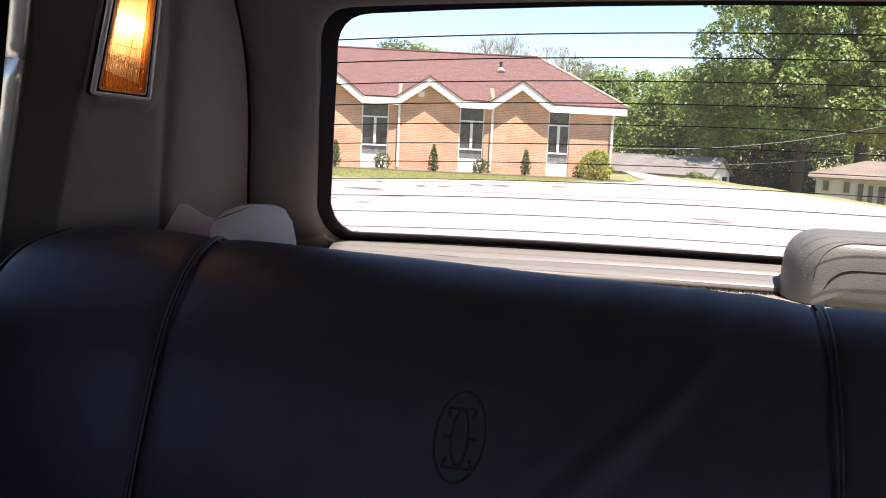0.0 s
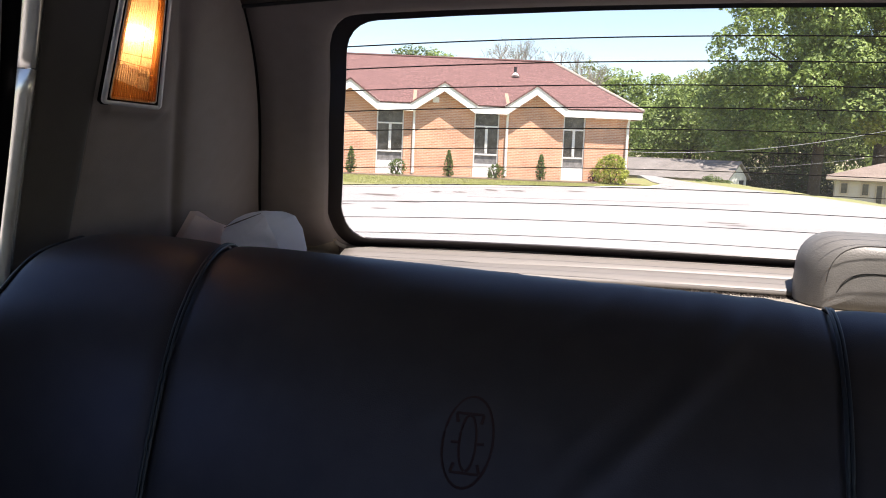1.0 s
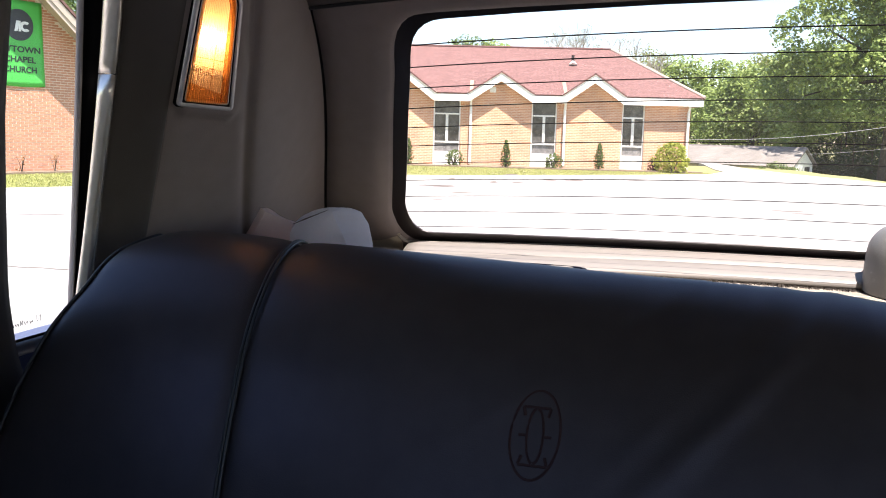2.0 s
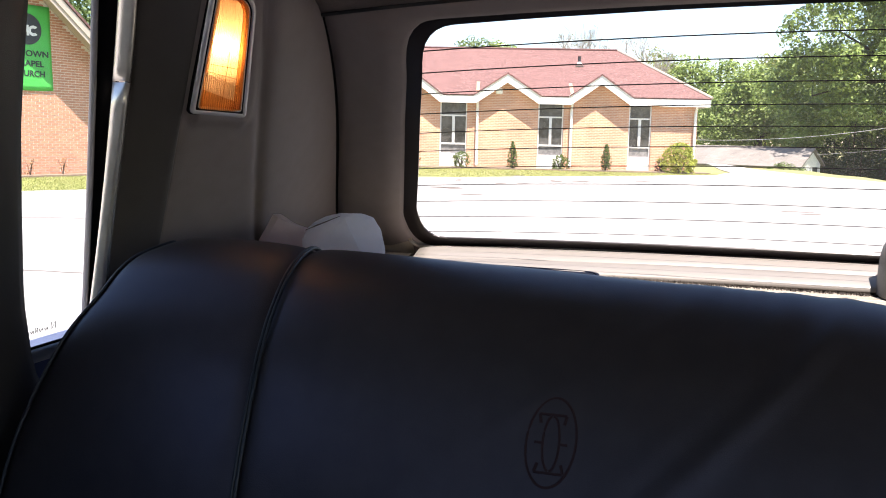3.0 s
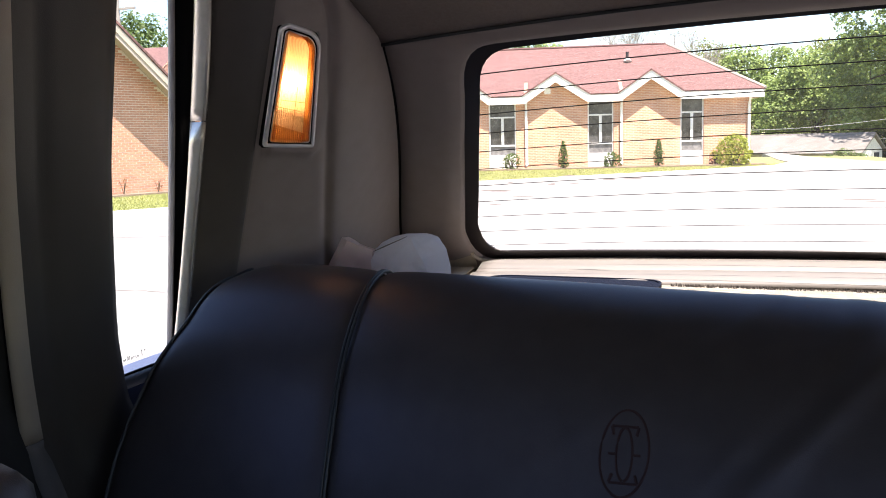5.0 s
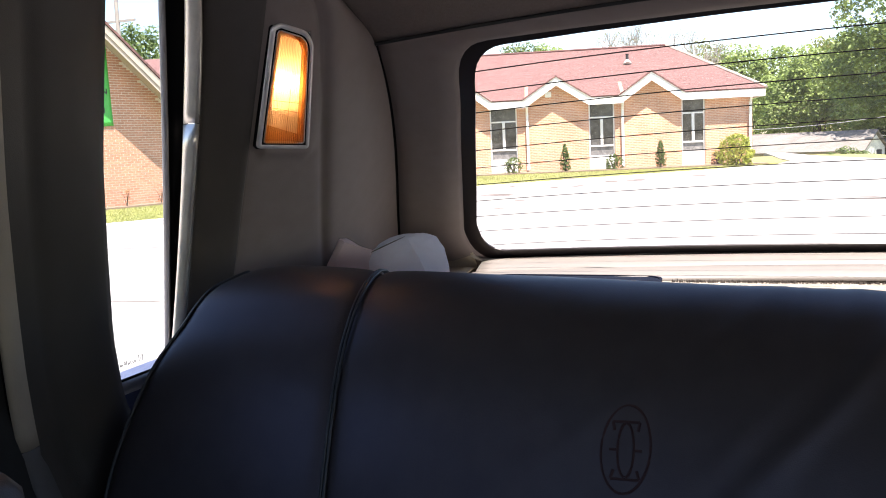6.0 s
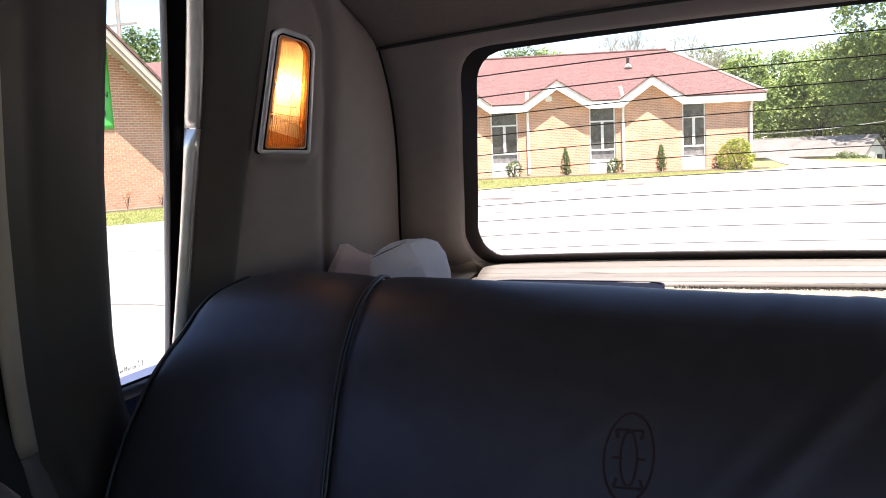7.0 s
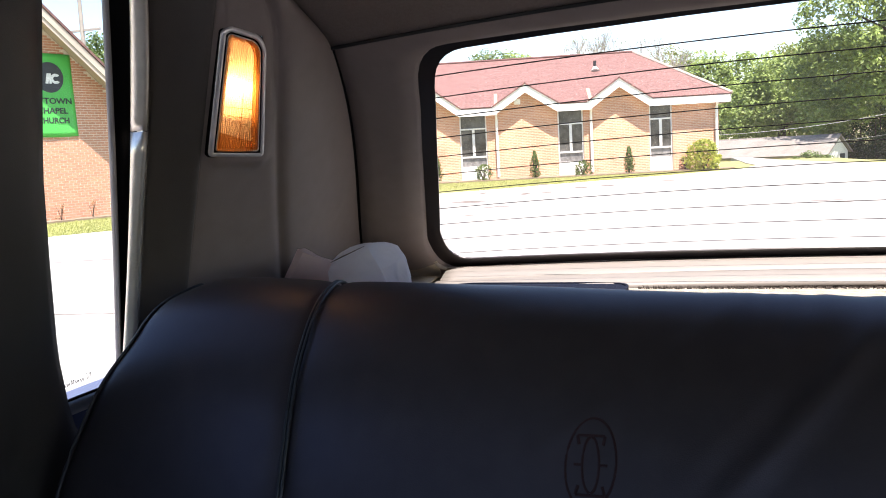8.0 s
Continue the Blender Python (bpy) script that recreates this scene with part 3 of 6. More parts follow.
glass_right = [(0.86, 1.125), (0.947, 1.100), (1.05, 1.075), (1.125, 1.053), (1.211, 1.025), (1.292, 1.014), (1.432, 0.970), (1.51, 0.940)]
chrome_left = [(0.86, 1.140), (0.971, 1.120), (1.121, 1.095), (1.293, 1.060), (1.403, 1.040), (1.44, 1.028), (1.51, 1.000)]
glass_right = [(z, float(curve_of(glass_right, 2)(z))) for z in np.linspace(0.84, 1.52, 18)]
chrome_left = [(z, float(curve_of(chrome_left, 2)(z))) for z in np.linspace(0.84, 1.52, 18)]
zs = list(np.linspace(0.87, 1.51, 22))
rows = [[on_side(smooth_pts(glass_right, z) + 0.010, z, 0.060), on_side(smooth_pts(glass_right, z) + 0.010, z, 0.042), on_side(smooth_pts(chrome_left, z) + 0.001, z, 0.034), on_side(smooth_pts(chrome_left, z) + 0.012, z, 0.030)] for z in zs]
tagged(loft("trim", rows, BLACK, thick=0.003), "black rubber seal at the quarter window", "trim", kind="structure")
for lo, hi, material in ((0.87, 1.2690, BRUSHED), (1.2705, 1.51, BRUSHED)):
    rows = []
    for z in np.linspace(lo, hi, 12):
        a, b = smooth_pts(chrome_left, z) + 0.001, front_y(z) + 0.002
        rows.append([on_side(a + 0.002, z, 0.030)] + [on_side(a - 0.0010 * math.sin(math.pi * f) + 0.0018 * f, z, 0.002 - 0.78 * (b - a) * f) for f in np.linspace(0, 1, 9)] + [on_side(b + 0.004, z, -0.004)])
    tagged(loft("chrome_strip", rows, material, thick=0.002), "brushed chrome strip along the pillar edge", "trim", kind="structure")
rows = [[on_side(smooth_pts(glass_right, z) + d, z, o) for d, o in ((0.002, 0.05), (0.003, 0.034), (0.010, 0.030), (0.014, 0.034))] for z in zs]
tagged(loft("chrome_strip", rows, EDGE, thick=0.002), "thin grey metal edge of the quarter window", "trim", kind="structure")

window_2 = tagged(empty("window_2", on_side(0.98, 0.89)), "narrow quarter window with small etched script", "window", kind="structure")
quad = [on_side(0.75, 0.862, 0.012), on_side(1.125, 0.862, 0.012), on_side(0.950, 1.52, 0.012), on_side(0.66, 1.52, 0.012)]
side_pane = under(mesh_ob("pane", quad + [q + Vector((-0.004, 0, 0)) for q in quad], [(0, 1, 2, 3), (7, 6, 5, 4), (0, 4, 5, 1), (1, 5, 6, 2), (2, 6, 7, 3), (3, 7, 4, 0)], GLASS), window_2)
side_pane.visible_shadow = False
# small flowing script, unreadable: strokes of its size
bm = bmesh.new()
for y0, wdt, h in ((1.060, 0.013, 0.016), (1.044, 0.009, 0.007), (1.034, 0.010, 0.008), (1.023, 0.007, 0.012), (1.015, 0.008, 0.007), (1.006, 0.008, 0.006)):
    tube_bm([on_side(y0 - wdt * f, 0.899 + 0.75 * h * math.sin(f * 5.2) ** 2, 0.008) for f in np.linspace(0, 1, 9)], 0.0005, 4, bm)
under(part("script", bm, ETCH), window_2)

rows = [[on_side(y, 0.872, 0.016), on_side(y, 0.872, 0.002), on_side(y, 0.869, -0.002), on_side(y, 0.857, -0.002), on_side(y, 0.853, 0.004)] for y in np.linspace(0.78, 1.16, 8)]
line = [on_side(y, 0.875, 0.008) for y in np.linspace(0.78, 1.16, 8)]
tagged(part("trim", tube_bm(line, 0.0028, 6), BLACK), "black rubber line at the foot of the quarter window", "trim", kind="structure")
tagged(loft("window_sill", rows, SILL, thick=0.003), "grey-blue sill below the quarter window", "sill", kind="structure")
tagged(part("wall_left", box_bm(-0.88, -1.2, 0.12, -0.80, 1.8, 0.856), SIDEPANEL), "dark blue side panel of the car, added unseen on the right", "wall", kind="structure")
RX = 2 * CX + 0.80
# unseen right side; its panels are made up to hold back sky light
bm = box_bm(RX, -1.2, 0.12, RX + 0.08, 1.8, 0.82)
box_bm(RX - 0.10, 0.70, 0.82, RX, 0.84, 1.15, 0, bm)
box_bm(RX - 0.10, -0.80, 1.15, RX, 1.30, 1.45, 0, bm)
box_bm(RX - 0.10, -1.2, 0.82, RX, -0.80, 1.44, 0, bm)
tagged(part("wall_right", bm, PANEL), "dark blue side panel of the car, added unseen on the right", "wall", kind="structure")
# unseen front wall, added with a slot that limits the light coming in
bm = box_bm(-0.86, -1.25, 0.12, RX + 0.06, -1.18, 0.94)
box_bm(-0.86, -1.25, 1.28, RX + 0.06, -1.18, 1.46, 0, bm)
tagged(part("wall_front", bm, DARK), "dark unseen wall at the front of the car, its slot sized to limit light", "wall", kind="structure")

tagged(part("wall_back", box_bm(-0.86, 1.82, 0.12, RX + 0.06, 1.88, 0.945), PANEL), "dark painted wall below the back window", "wall", kind="structure")
tagged(part("floor", box_bm(-0.70, -1.05, -0.555, RX - 0.10, 1.72, 0.098), BLACK), "plain black underbody of the car on the lot", "floor", kind="structure")

# lock pillar in front of the quarter window
p_right = [(0.55, 1.16), (0.70, 1.11), (0.818, 1.05), (0.874, 1.019), (0.964, 0.980), (1.096, 0.941), (1.215, 0.908), (1.30, 0.892), (1.425, 0.869), (1.53, 0.845)]
p_left = [(0.55, 0.885), (0.70, 0.842), (0.85, 0.796), (0.923, 0.772), (1.038, 0.738), (1.168, 0.704), (1.30, 0.675), (1.53, 0.625)]
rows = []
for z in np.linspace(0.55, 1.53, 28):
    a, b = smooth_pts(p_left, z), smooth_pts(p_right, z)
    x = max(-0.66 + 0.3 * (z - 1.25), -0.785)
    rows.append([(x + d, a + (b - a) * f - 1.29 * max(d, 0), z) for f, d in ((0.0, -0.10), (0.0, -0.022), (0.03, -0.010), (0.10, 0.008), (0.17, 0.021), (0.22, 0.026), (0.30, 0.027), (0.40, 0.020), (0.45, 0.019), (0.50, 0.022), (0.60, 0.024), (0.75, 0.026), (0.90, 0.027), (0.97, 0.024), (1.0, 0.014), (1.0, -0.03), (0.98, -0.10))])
tagged(loft("trim", rows, PILLAR, thick=0.003), "lock pillar trim in front of the quarter window, shade put into its grey vinyl", "trim", kind="structure")
def pillar_strip(profile, z0, z1, material, label):
    """A long moulding on the lock pillar; profile: places across it, and how far it stands out."""
    rows = []
    for z in np.linspace(z0, z1, 24):
        a, b = smooth_pts(p_left, z), smooth_pts(p_right, z)
        x = max(-0.66 + 0.3 * (z - 1.25), -0.785)
        rows.append([(x + d, a + (b - a) * f - 1.29 * max(d, 0), z) for f, d in profile])
    tagged(loft("trim", rows, material, thick=0.003), label, "trim", kind="structure")


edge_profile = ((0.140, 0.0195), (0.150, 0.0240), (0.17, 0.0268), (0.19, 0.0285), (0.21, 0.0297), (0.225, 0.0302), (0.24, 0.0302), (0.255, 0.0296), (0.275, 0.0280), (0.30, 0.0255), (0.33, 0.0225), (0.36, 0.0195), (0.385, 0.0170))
pillar_strip(edge_profile, 0.842, 1.53, LITEDGE, "lock pillar's front edge, its lit ridge painted in tan")
pillar_strip(edge_profile, 0.55, 0.840, FOOTSHADE, "foot of the lock pillar's edge, its shade painted in dark vinyl")
pillar_strip(((0.0, -0.05), (-0.005, -0.018), (0.03, -0.007), (0.10, 0.011), (0.125, 0.0175), (0.140, 0.0205), (0.146, 0.0190)), 0.55, 1.53, BLACK, "black rubber door seal along the lock pillar")
# dark door before the pillar, and windscreen pillars
def flank(y0, y1, z0, z1):
    """A stretch of the front door's inner face; y1 may follow the pillar's edge."""
    return [[(max(-0.66 + 0.3 * (z - 1.25), -0.785), y, z) for y in (y0, smooth_pts(p_left, z) + 0.01 if y1 is None else y1)] for z in np.linspace(z0, z1, 6)]


door = tagged(empty("door_1", (-0.785, 0.2, 0.5)), "dark trim of the front car door, its unseen window sized to limit light", "door", kind="structure")
# unseen panel and top frame, set to cut sky light on the seat
for name, y0, y1, z0, z1 in (("rear_frame", 0.60, None, 0.5, 1.53), ("door_panel", -1.2, 0.60, 0.3, 1.00), ("front_frame", -1.2, -0.80, 0.88, 1.53), ("top_frame", -0.80, 0.60, 1.27, 1.53)):
    under(loft(name, flank(y0, y1, z0, z1), DARK, thick=0.02, smooth=False), door)
for sx in (-1, 1):
    pts = [(CX + sx * 1.26, -1.15, 0.88), (CX + sx * 1.18, -0.95, 1.15), (CX + sx * 1.08, -0.75, 1.42)]
    tagged(part("trim", tube_bm(pts, 0.05, 10), PILLAR), "grey vinyl windscreen pillar", "trim", kind="structure")


# ---- rear seat ----
PROFILE = [(0.830, 0.45), (0.860, 0.60), (0.900, 0.72), (0.925, 0.79), (0.955, 0.86), (0.975, 0.90), (1.000, 0.94), (1.030, 0.974), (1.052, 0.994), (1.075, 1.009), (1.100, 1.020), (1.125, 1.026), (1.145, 1.026), (1.162, 1.019), (1.176, 1.004), (1.184, 0.98), (1.188, 0.93)]
E_EDGE = [(0.45, -0.735), (0.75, -0.722), (0.89, -0.689), (0.96, -0.656), (0.99, -0.648), (1.012, -0.640), (1.022, -0.618), (1.03, -0.600)]


def spline(pts, per=4):
    out = []
    for i in range(len(pts) - 1):
        p = [Vector(pts[min(max(j, 0), len(pts) - 1)]) for j in (i - 1, i, i + 1, i + 2)]
        for k in range(per):
            t = k / per
            out.append(0.5 * (2 * p[1] + (p[2] - p[0]) * t + (2 * p[0] - 5 * p[1] + 4 * p[2] - p[3]) * t * t + (3 * p[1] - p[0] - 3 * p[2] + p[3]) * t ** 3))
    return out + [Vector(pts[-1])]


CURVE = spline(PROFILE)
E_CURVE = [tuple(p) for p in spline(E_EDGE, 6)]


def seat_point(x, i, puff=0.0):
    """A point of the seat's face, i along its outline; puff: metres out along the outline's normal."""
    p = CURVE[i]
    d = CURVE[min(i + 1, len(CURVE) - 1)] - CURVE[max(i - 1, 0)]
    n = Vector((-d.y, d.x)).normalized()
    p = p + n * (puff - 0.0065)
    return Vector((x, p.x, p.y - 0.036 * (min(x, 0.6) - 0.02) * min(1, max(0, (p.y - 0.6) / 0.3)) - 0.016 * (max(0, abs(x - CX) - 1.0) / 0.14) ** 2 * min(1, max(0, (p.y - 0.7) / 0.3))))


SEAM_L, SEAM_R = -0.374, 0.417


def edge_x(i, side):
    """The seat's outer side line."""
    y, z = CURVE[i]
    e = smooth_pts(E_CURVE, z)
    return e if side < 0 else 2 * CX - e


seat = tagged(empty("rear_seat", (CX, 1.0, 0.45)), "dark navy leather rear bench seat with piped seams", "seat")
noise.seed_set(3)


def panel(name, left, right, n, label="", crest=0.006, fold=False):
    rows = []
    for i in range(len(CURVE)):
        row = []
        for k in range(n + 1):
            f = k / n
            x0, x1 = left(i), right(i)
            x = x0 + (x1 - x0) * f
            e = min(f, 1 - f) * abs(x1 - x0)
            puff = crest * (1 - math.exp(-e / 0.03)) - 0.004 * math.exp(-e / 0.006)
            puff += 0.0022 * noise.noise(Vector((x * 5, i * 0.12, 1.3)))
            if fold:
                # slack folds that run from the top near the seam down towards the middle
                z = CURVE[i].y
                for fx, lean, amp in ((0.335, 0.95, 0.0075), (0.27, 0.9, 0.0028), (0.17, 1.4, 0.0020)):
                    d = (x - fx + (1.02 - z) * lean * 1.0)
                    puff += amp * math.exp(-(d / 0.016) ** 2) * max(0.0, min(1, (1.05 - z) * 14)) * (0.4 + 0.6 * math.exp(-((1.0 - z) / 0.2)))
                # small gathers on the crest
                puff += 0.0006 * math.sin(x * 150 + 4 * math.sin(x * 30)) * math.exp(-((z - 1.015) / 0.02) ** 2) * max(0, math.sin((x + 0.05) * 4))
            row.append(seat_point(x, i, puff))
        rows.append(row)
    ob = under(loft(name, rows, NAVY, thick=0.0), seat)
    if label:
        tagged(ob, label)
    return ob


panel("bolster", lambda i: edge_x(i, -1), lambda i: SEAM_L, 26)
panel("backrest", lambda i: SEAM_L, lambda i: SEAM_R, 90, "dark navy leather centre panel with soft folds", fold=True)
panel("centre_pad", lambda i: SEAM_R, lambda i: 2 * CX - SEAM_R, 20)
panel("backrest", lambda i: 2 * CX - SEAM_R, lambda i: 2 * CX - SEAM_L, 60)
panel("bolster", lambda i: 2 * CX - SEAM_L, lambda i: edge_x(i, 1), 26)
for x in (SEAM_L, SEAM_R, 2 * CX - SEAM_R, 2 * CX - SEAM_L):
    for dx in (-0.0024, 0.0024):
        under(part("piping", tube_bm([seat_point(x + dx, i, 0.003) for i in range(len(CURVE))], 0.0024, 8), PIPING, smooth=True), seat)
for side in (-1, 1):
    under(part("piping", tube_bm([seat_point(edge_x(i, side), i, 0.0) for i in range(len(CURVE))], 0.0026, 8), PIPING, smooth=True), seat)
    rows = [[seat_point(edge_x(i, side), i), seat_point(edge_x(i, side), i) + Vector((-side * -0.012, 0.05, -0.02)), Vector((edge_x(i, side), 1.19, max(0.45, CURVE[i].y - 0.03)))] for i in range(len(CURVE))]
    under(loft("side_panel", rows, NAVY), seat)
rows = [[(x, 1.19, z) for x in (-0.66, 2 * CX + 0.66)] for z in (0.45, 0.94)]
under(loft("back_panel", rows, NAVY, thick=0.004, smooth=False), seat)
under(part("seat_cushion", box_bm(-0.74, 0.10, 0.30, 2 * CX + 0.74, 0.95, 0.50, 0.05), NAVY, smooth=True), seat)


# oval stitched emblem: plain ring and plain curves
def on_seat(a, b):
    """From the emblem's own plane (right, up, metres) to the seat's face."""
    o, up = Vector((0.014, 0.966, 0.8565)), Vector((0, 0.545, 0.838))
    x, z = o.x + a, o.z + up.z * b
    pts = [seat_point(x, i, 0.0064 + 0.0022 * noise.noise(Vector((x * 5, i * 0.12, 1.3)))) for i in range(40)]
    return Vector((x, float(np.interp(z, [p.z for p in pts], [p.y for p in pts])), z))


bm = bmesh.new()
tube_bm([on_seat(0.0285 * math.cos(t) + 0.05 * 0.054 * math.sin(t), 0.0555 * math.sin(t)) for t in np.linspace(0, 2 * math.pi, 41)], 0.0016, 6, bm)
for s in (-1, 1):
    tube_bm([on_seat(s * 0.0095 * math.cos(t), 0.034 * math.sin(t) - 0.001) for t in np.linspace(-1.5, 1.5, 19)], 0.0016, 6, bm)
    tube_bm([on_seat(s * x, -0.001) for x in np.linspace(0.0105, 0.019, 4)], 0.0016, 6, bm)
    tube_bm([on_seat(s * (0.0155 - 0.002 * d), 0.034 - 0.011 * d) for d in np.linspace(0, 1, 4)], 0.0020, 6, bm)
    tube_bm([on_seat(s * (0.0165 - 0.003 * d), -0.037 + 0.011 * d) for d in np.linspace(0, 1, 4)], 0.0020, 6, bm)
for b, w in ((0.0345, 0.0155), (-0.0375, 0.0165)):
    tube_bm([on_seat(x, b) for x in np.linspace(-w, w, 5)], 0.0016, 6, bm)
under(part("emblem", bm, THREAD, label="dark maroon stitched oval emblem"), seat)

# ---- headrest on the shelf side of the seat ----
headrest = tagged(empty("headrest", (0.60, 1.55, 0.943)), "grained tan leather headrest with stitched seams on the parcel shelf", "headrest")
HX, HW, HY, HB, HT = 0.460, 0.31, 1.550, 0.944, 1.069


def rest_line(x0, x1, top, r):
    """The arched outline of the headrest, closed at its foot."""
    return rounded([(x0, HB), (x0 + 0.008, top - 0.004), (x1 - 0.008, top - 0.004), (x1, HB)], [0.004, r, r, 0.004], 10)


rows = []
for f, y in ((0.0, 0.0), (0.10, 0.003), (0.30, 0.012), (0.55, 0.026), (0.78, 0.042), (0.93, 0.060), (1.0, 0.082), (1.0, 0.108), (0.7, 0.126)):
    line = rest_line(HX + 0.034 * (1 - f), HX + HW - 0.034 * (1 - f), HT - 0.015 * (1 - f), 0.062)
    rows.append([(x, HY + y + 0.10 * (z - HB), z) for x, z in line + line[:1]])
mid = (HX + HW / 2, (HB + HT) / 2)


def shrunk(row, s, dy):
    """A ring drawn in towards the middle of the headrest, dy further back."""
    return [(mid[0] + (p[0] - mid[0]) * s, HY + dy + 0.10 * (mid[1] + (p[2] - mid[1]) * s - HB), mid[1] + (p[2] - mid[1]) * s) for p in row]


rows = [shrunk(rows[0], s, dy) for s, dy in ((0.02, -0.008), (0.4, -0.0078), (0.7, -0.0068), (0.86, -0.0045), (0.95, -0.0018))] + rows + [shrunk(rows[0], s, dy) for s, dy in ((0.6, 0.130), (0.02, 0.130))]
under(loft("cushion", rows, HEADREST), headrest)
for x0, top, r, dy, foot in ((HX + 0.0335, 1.0555, 0.062, 0.0005, 0.02), (HX + 0.046, 1.012, 0.05, -0.0086, 0.035)):
    line = [(x, z) for x, z in rest_line(x0, 2 * HX + HW - x0, top, r)[8:-8] if z > HB + foot]
    under(part("stitching", tube_bm([(x, HY + dy + 0.10 * (z - HB), z) for x, z in line], 0.0010, 5), STITCH), headrest)
for dx in (0.10, 0.20):
    under(part("post", tube_bm([(HX + dx, 1.61, 0.90), (HX + dx, 1.615, 0.97)], 0.006, 10), CHROME), headrest)

# ---- speaker grille on the shelf ----
line = rounded([(-0.36, 1.44), (-0.02, 1.44), (-0.02, 1.655), (-0.36, 1.655)], 0.05)
speaker = tagged(empty("speaker", (-0.19, 1.55, 0.943)), "dark blue mesh speaker cover on the parcel shelf", "speaker")
under(part("speaker_mesh", prism_bm(line, 0.007, Matrix.Translation((0, 0, 0.943))), MESH), speaker)
under(part("rim", ring_bm([((x + 0.19) * 1.03 - 0.19, (y - 1.55) * 1.05 + 1.55) for x, y in line], line, 0.009, Matrix.Translation((0, 0, 0.943))), MESH), speaker)


# ---- crumpled paper on the shelf behind the seat ----
def folded(name, verts, faces, label, soft=0, material=None):
    ob = mesh_ob(name, verts, faces, material or PAPER)
    sub = ob.modifiers.new("creases", "SUBSURF")
    sub.subdivision_type, sub.levels, sub.render_levels = "SIMPLE", 3, 3
    if soft:
        m = ob.modifiers.new("soften", "SMOOTH")
        m.factor, m.iterations = 0.5, soft
    tex = bpy.data.textures.new("crumple", "CLOUDS")
    tex.noise_scale = 0.03
    d = ob.modifiers.new("crumple", "DISPLACE")
    d.texture, d.strength, d.texture_coords = tex, 0.006, "LOCAL"
    return tagged(ob, label, "paper", group=GROUPS.get(name, ""))


folded("crumpled_paper", [(0.17 + (x - 0.17) * 1.06, y * 1.06, max(0.944, 1.19 + (z - 1.19) * 1.06)) for x, y, z in [(-0.570, 1.262, 0.944), (-0.512, 1.275, 1.069), (-0.498, 1.268, 1.064), (-0.456, 1.280, 1.048), (-0.462, 1.262, 0.944), (-0.570, 1.300, 0.944), (-0.509, 1.296, 1.067), (-0.460, 1.300, 1.046), (-0.455, 1.300, 0.944), (-0.53, 1.250, 1.000)]],
       [(0, 9, 1), (9, 2, 1), (9, 4, 3, 2), (0, 4, 9), (1, 2, 6), (2, 3, 7, 6), (5, 6, 7, 8), (0, 1, 6, 5), (3, 4, 8, 7)], "folded sheet of paper lying behind the seat, pink light put into its colour", material=PINKLITPAPER)
dome = [(-0.531, 1.40, 0.946), (-0.517, 1.40, 1.031), (-0.491, 1.40, 1.050), (-0.459, 1.40, 1.063), (-0.437, 1.40, 1.066), (-0.406, 1.40, 1.067), (-0.383, 1.40, 1.060), (-0.368, 1.40, 1.038), (-0.354, 1.40, 0.946)]
ridge = [(-0.423, 1.362, 1.062), (-0.413, 1.354, 1.047), (-0.396, 1.348, 1.025), (-0.360, 1.345, 0.946)]
flank_l = [(-0.500, 1.352, 1.025), (-0.470, 1.350, 1.000), (-0.480, 1.345, 0.946)]
rear = [(-0.545, 1.510, 0.946), (-0.500, 1.490, 1.030), (-0.455, 1.490, 1.048), (-0.424, 1.490, 1.032), (-0.402, 1.510, 0.946)]
# outline 0-8, ridge 9-12, near flank 13-15, far side 16-20
crumpled = folded("crumpled_paper", dome + ridge + flank_l + rear,
                  [(0, 15, 13, 1), (1, 13, 2), (2, 13, 3), (3, 13, 14, 9), (3, 9, 4), (13, 15, 14), (14, 15, 12, 11), (14, 11, 10, 9), (4, 9, 5), (9, 10, 6, 5), (10, 11, 7, 6), (11, 12, 8, 7),
                   (0, 1, 17, 16), (1, 2, 17), (2, 3, 18, 17), (3, 4, 18), (4, 5, 18), (5, 6, 19, 18), (6, 7, 19), (7, 8, 20, 19), (16, 17, 18, 19, 20)], "white paper wrapping crumpled into a dome behind the seat", 1)
# dark bead that paints the shade under its folded flap
gap = [(-0.507, 1.366, 1.031), (-0.471, 1.358, 1.046), (-0.428, 1.360, 1.064)]
under(part("fold", tube_bm([gap[0], gap[1], gap[2]], [0.0004, 0.0022, 0.0006], 6, flat=0.5), FOLD_SHADE), crumpled)

# ---- amber courtesy lamp on the sail panel ----

def inset_of(poly, d):
    """The outline moved inwards by d."""
    out, n = [], len(poly)
    for i in range(n):
        p0, p1, p2 = Vector(poly[i - 1]), Vector(poly[i]), Vector(poly[(i + 1) % n])
        e1, e2 = (p1 - p0).normalized(), (p2 - p1).normalized()
        n1, n2 = Vector((-e1.y, e1.x)), Vector((-e2.y, e2.x))
        h = (n1 + n2).normalized()
        out.append(p1 + h * (d / max(0.4, h.dot(n1))))
    return [(p.x, p.y) for p in out]


LAMP_OUT = [(-0.004, -0.003), (0.0905, -0.003), (0.0575, 0.1716), (0.0420, 0.1890), (-0.006, 0.1975), (-0.0185, 0.1890)]


def lamp_line(inset):
    return rounded(inset_of(LAMP_OUT, inset), [0.004, 0.004, 0.009, 0.009, 0.004, 0.004], 5)


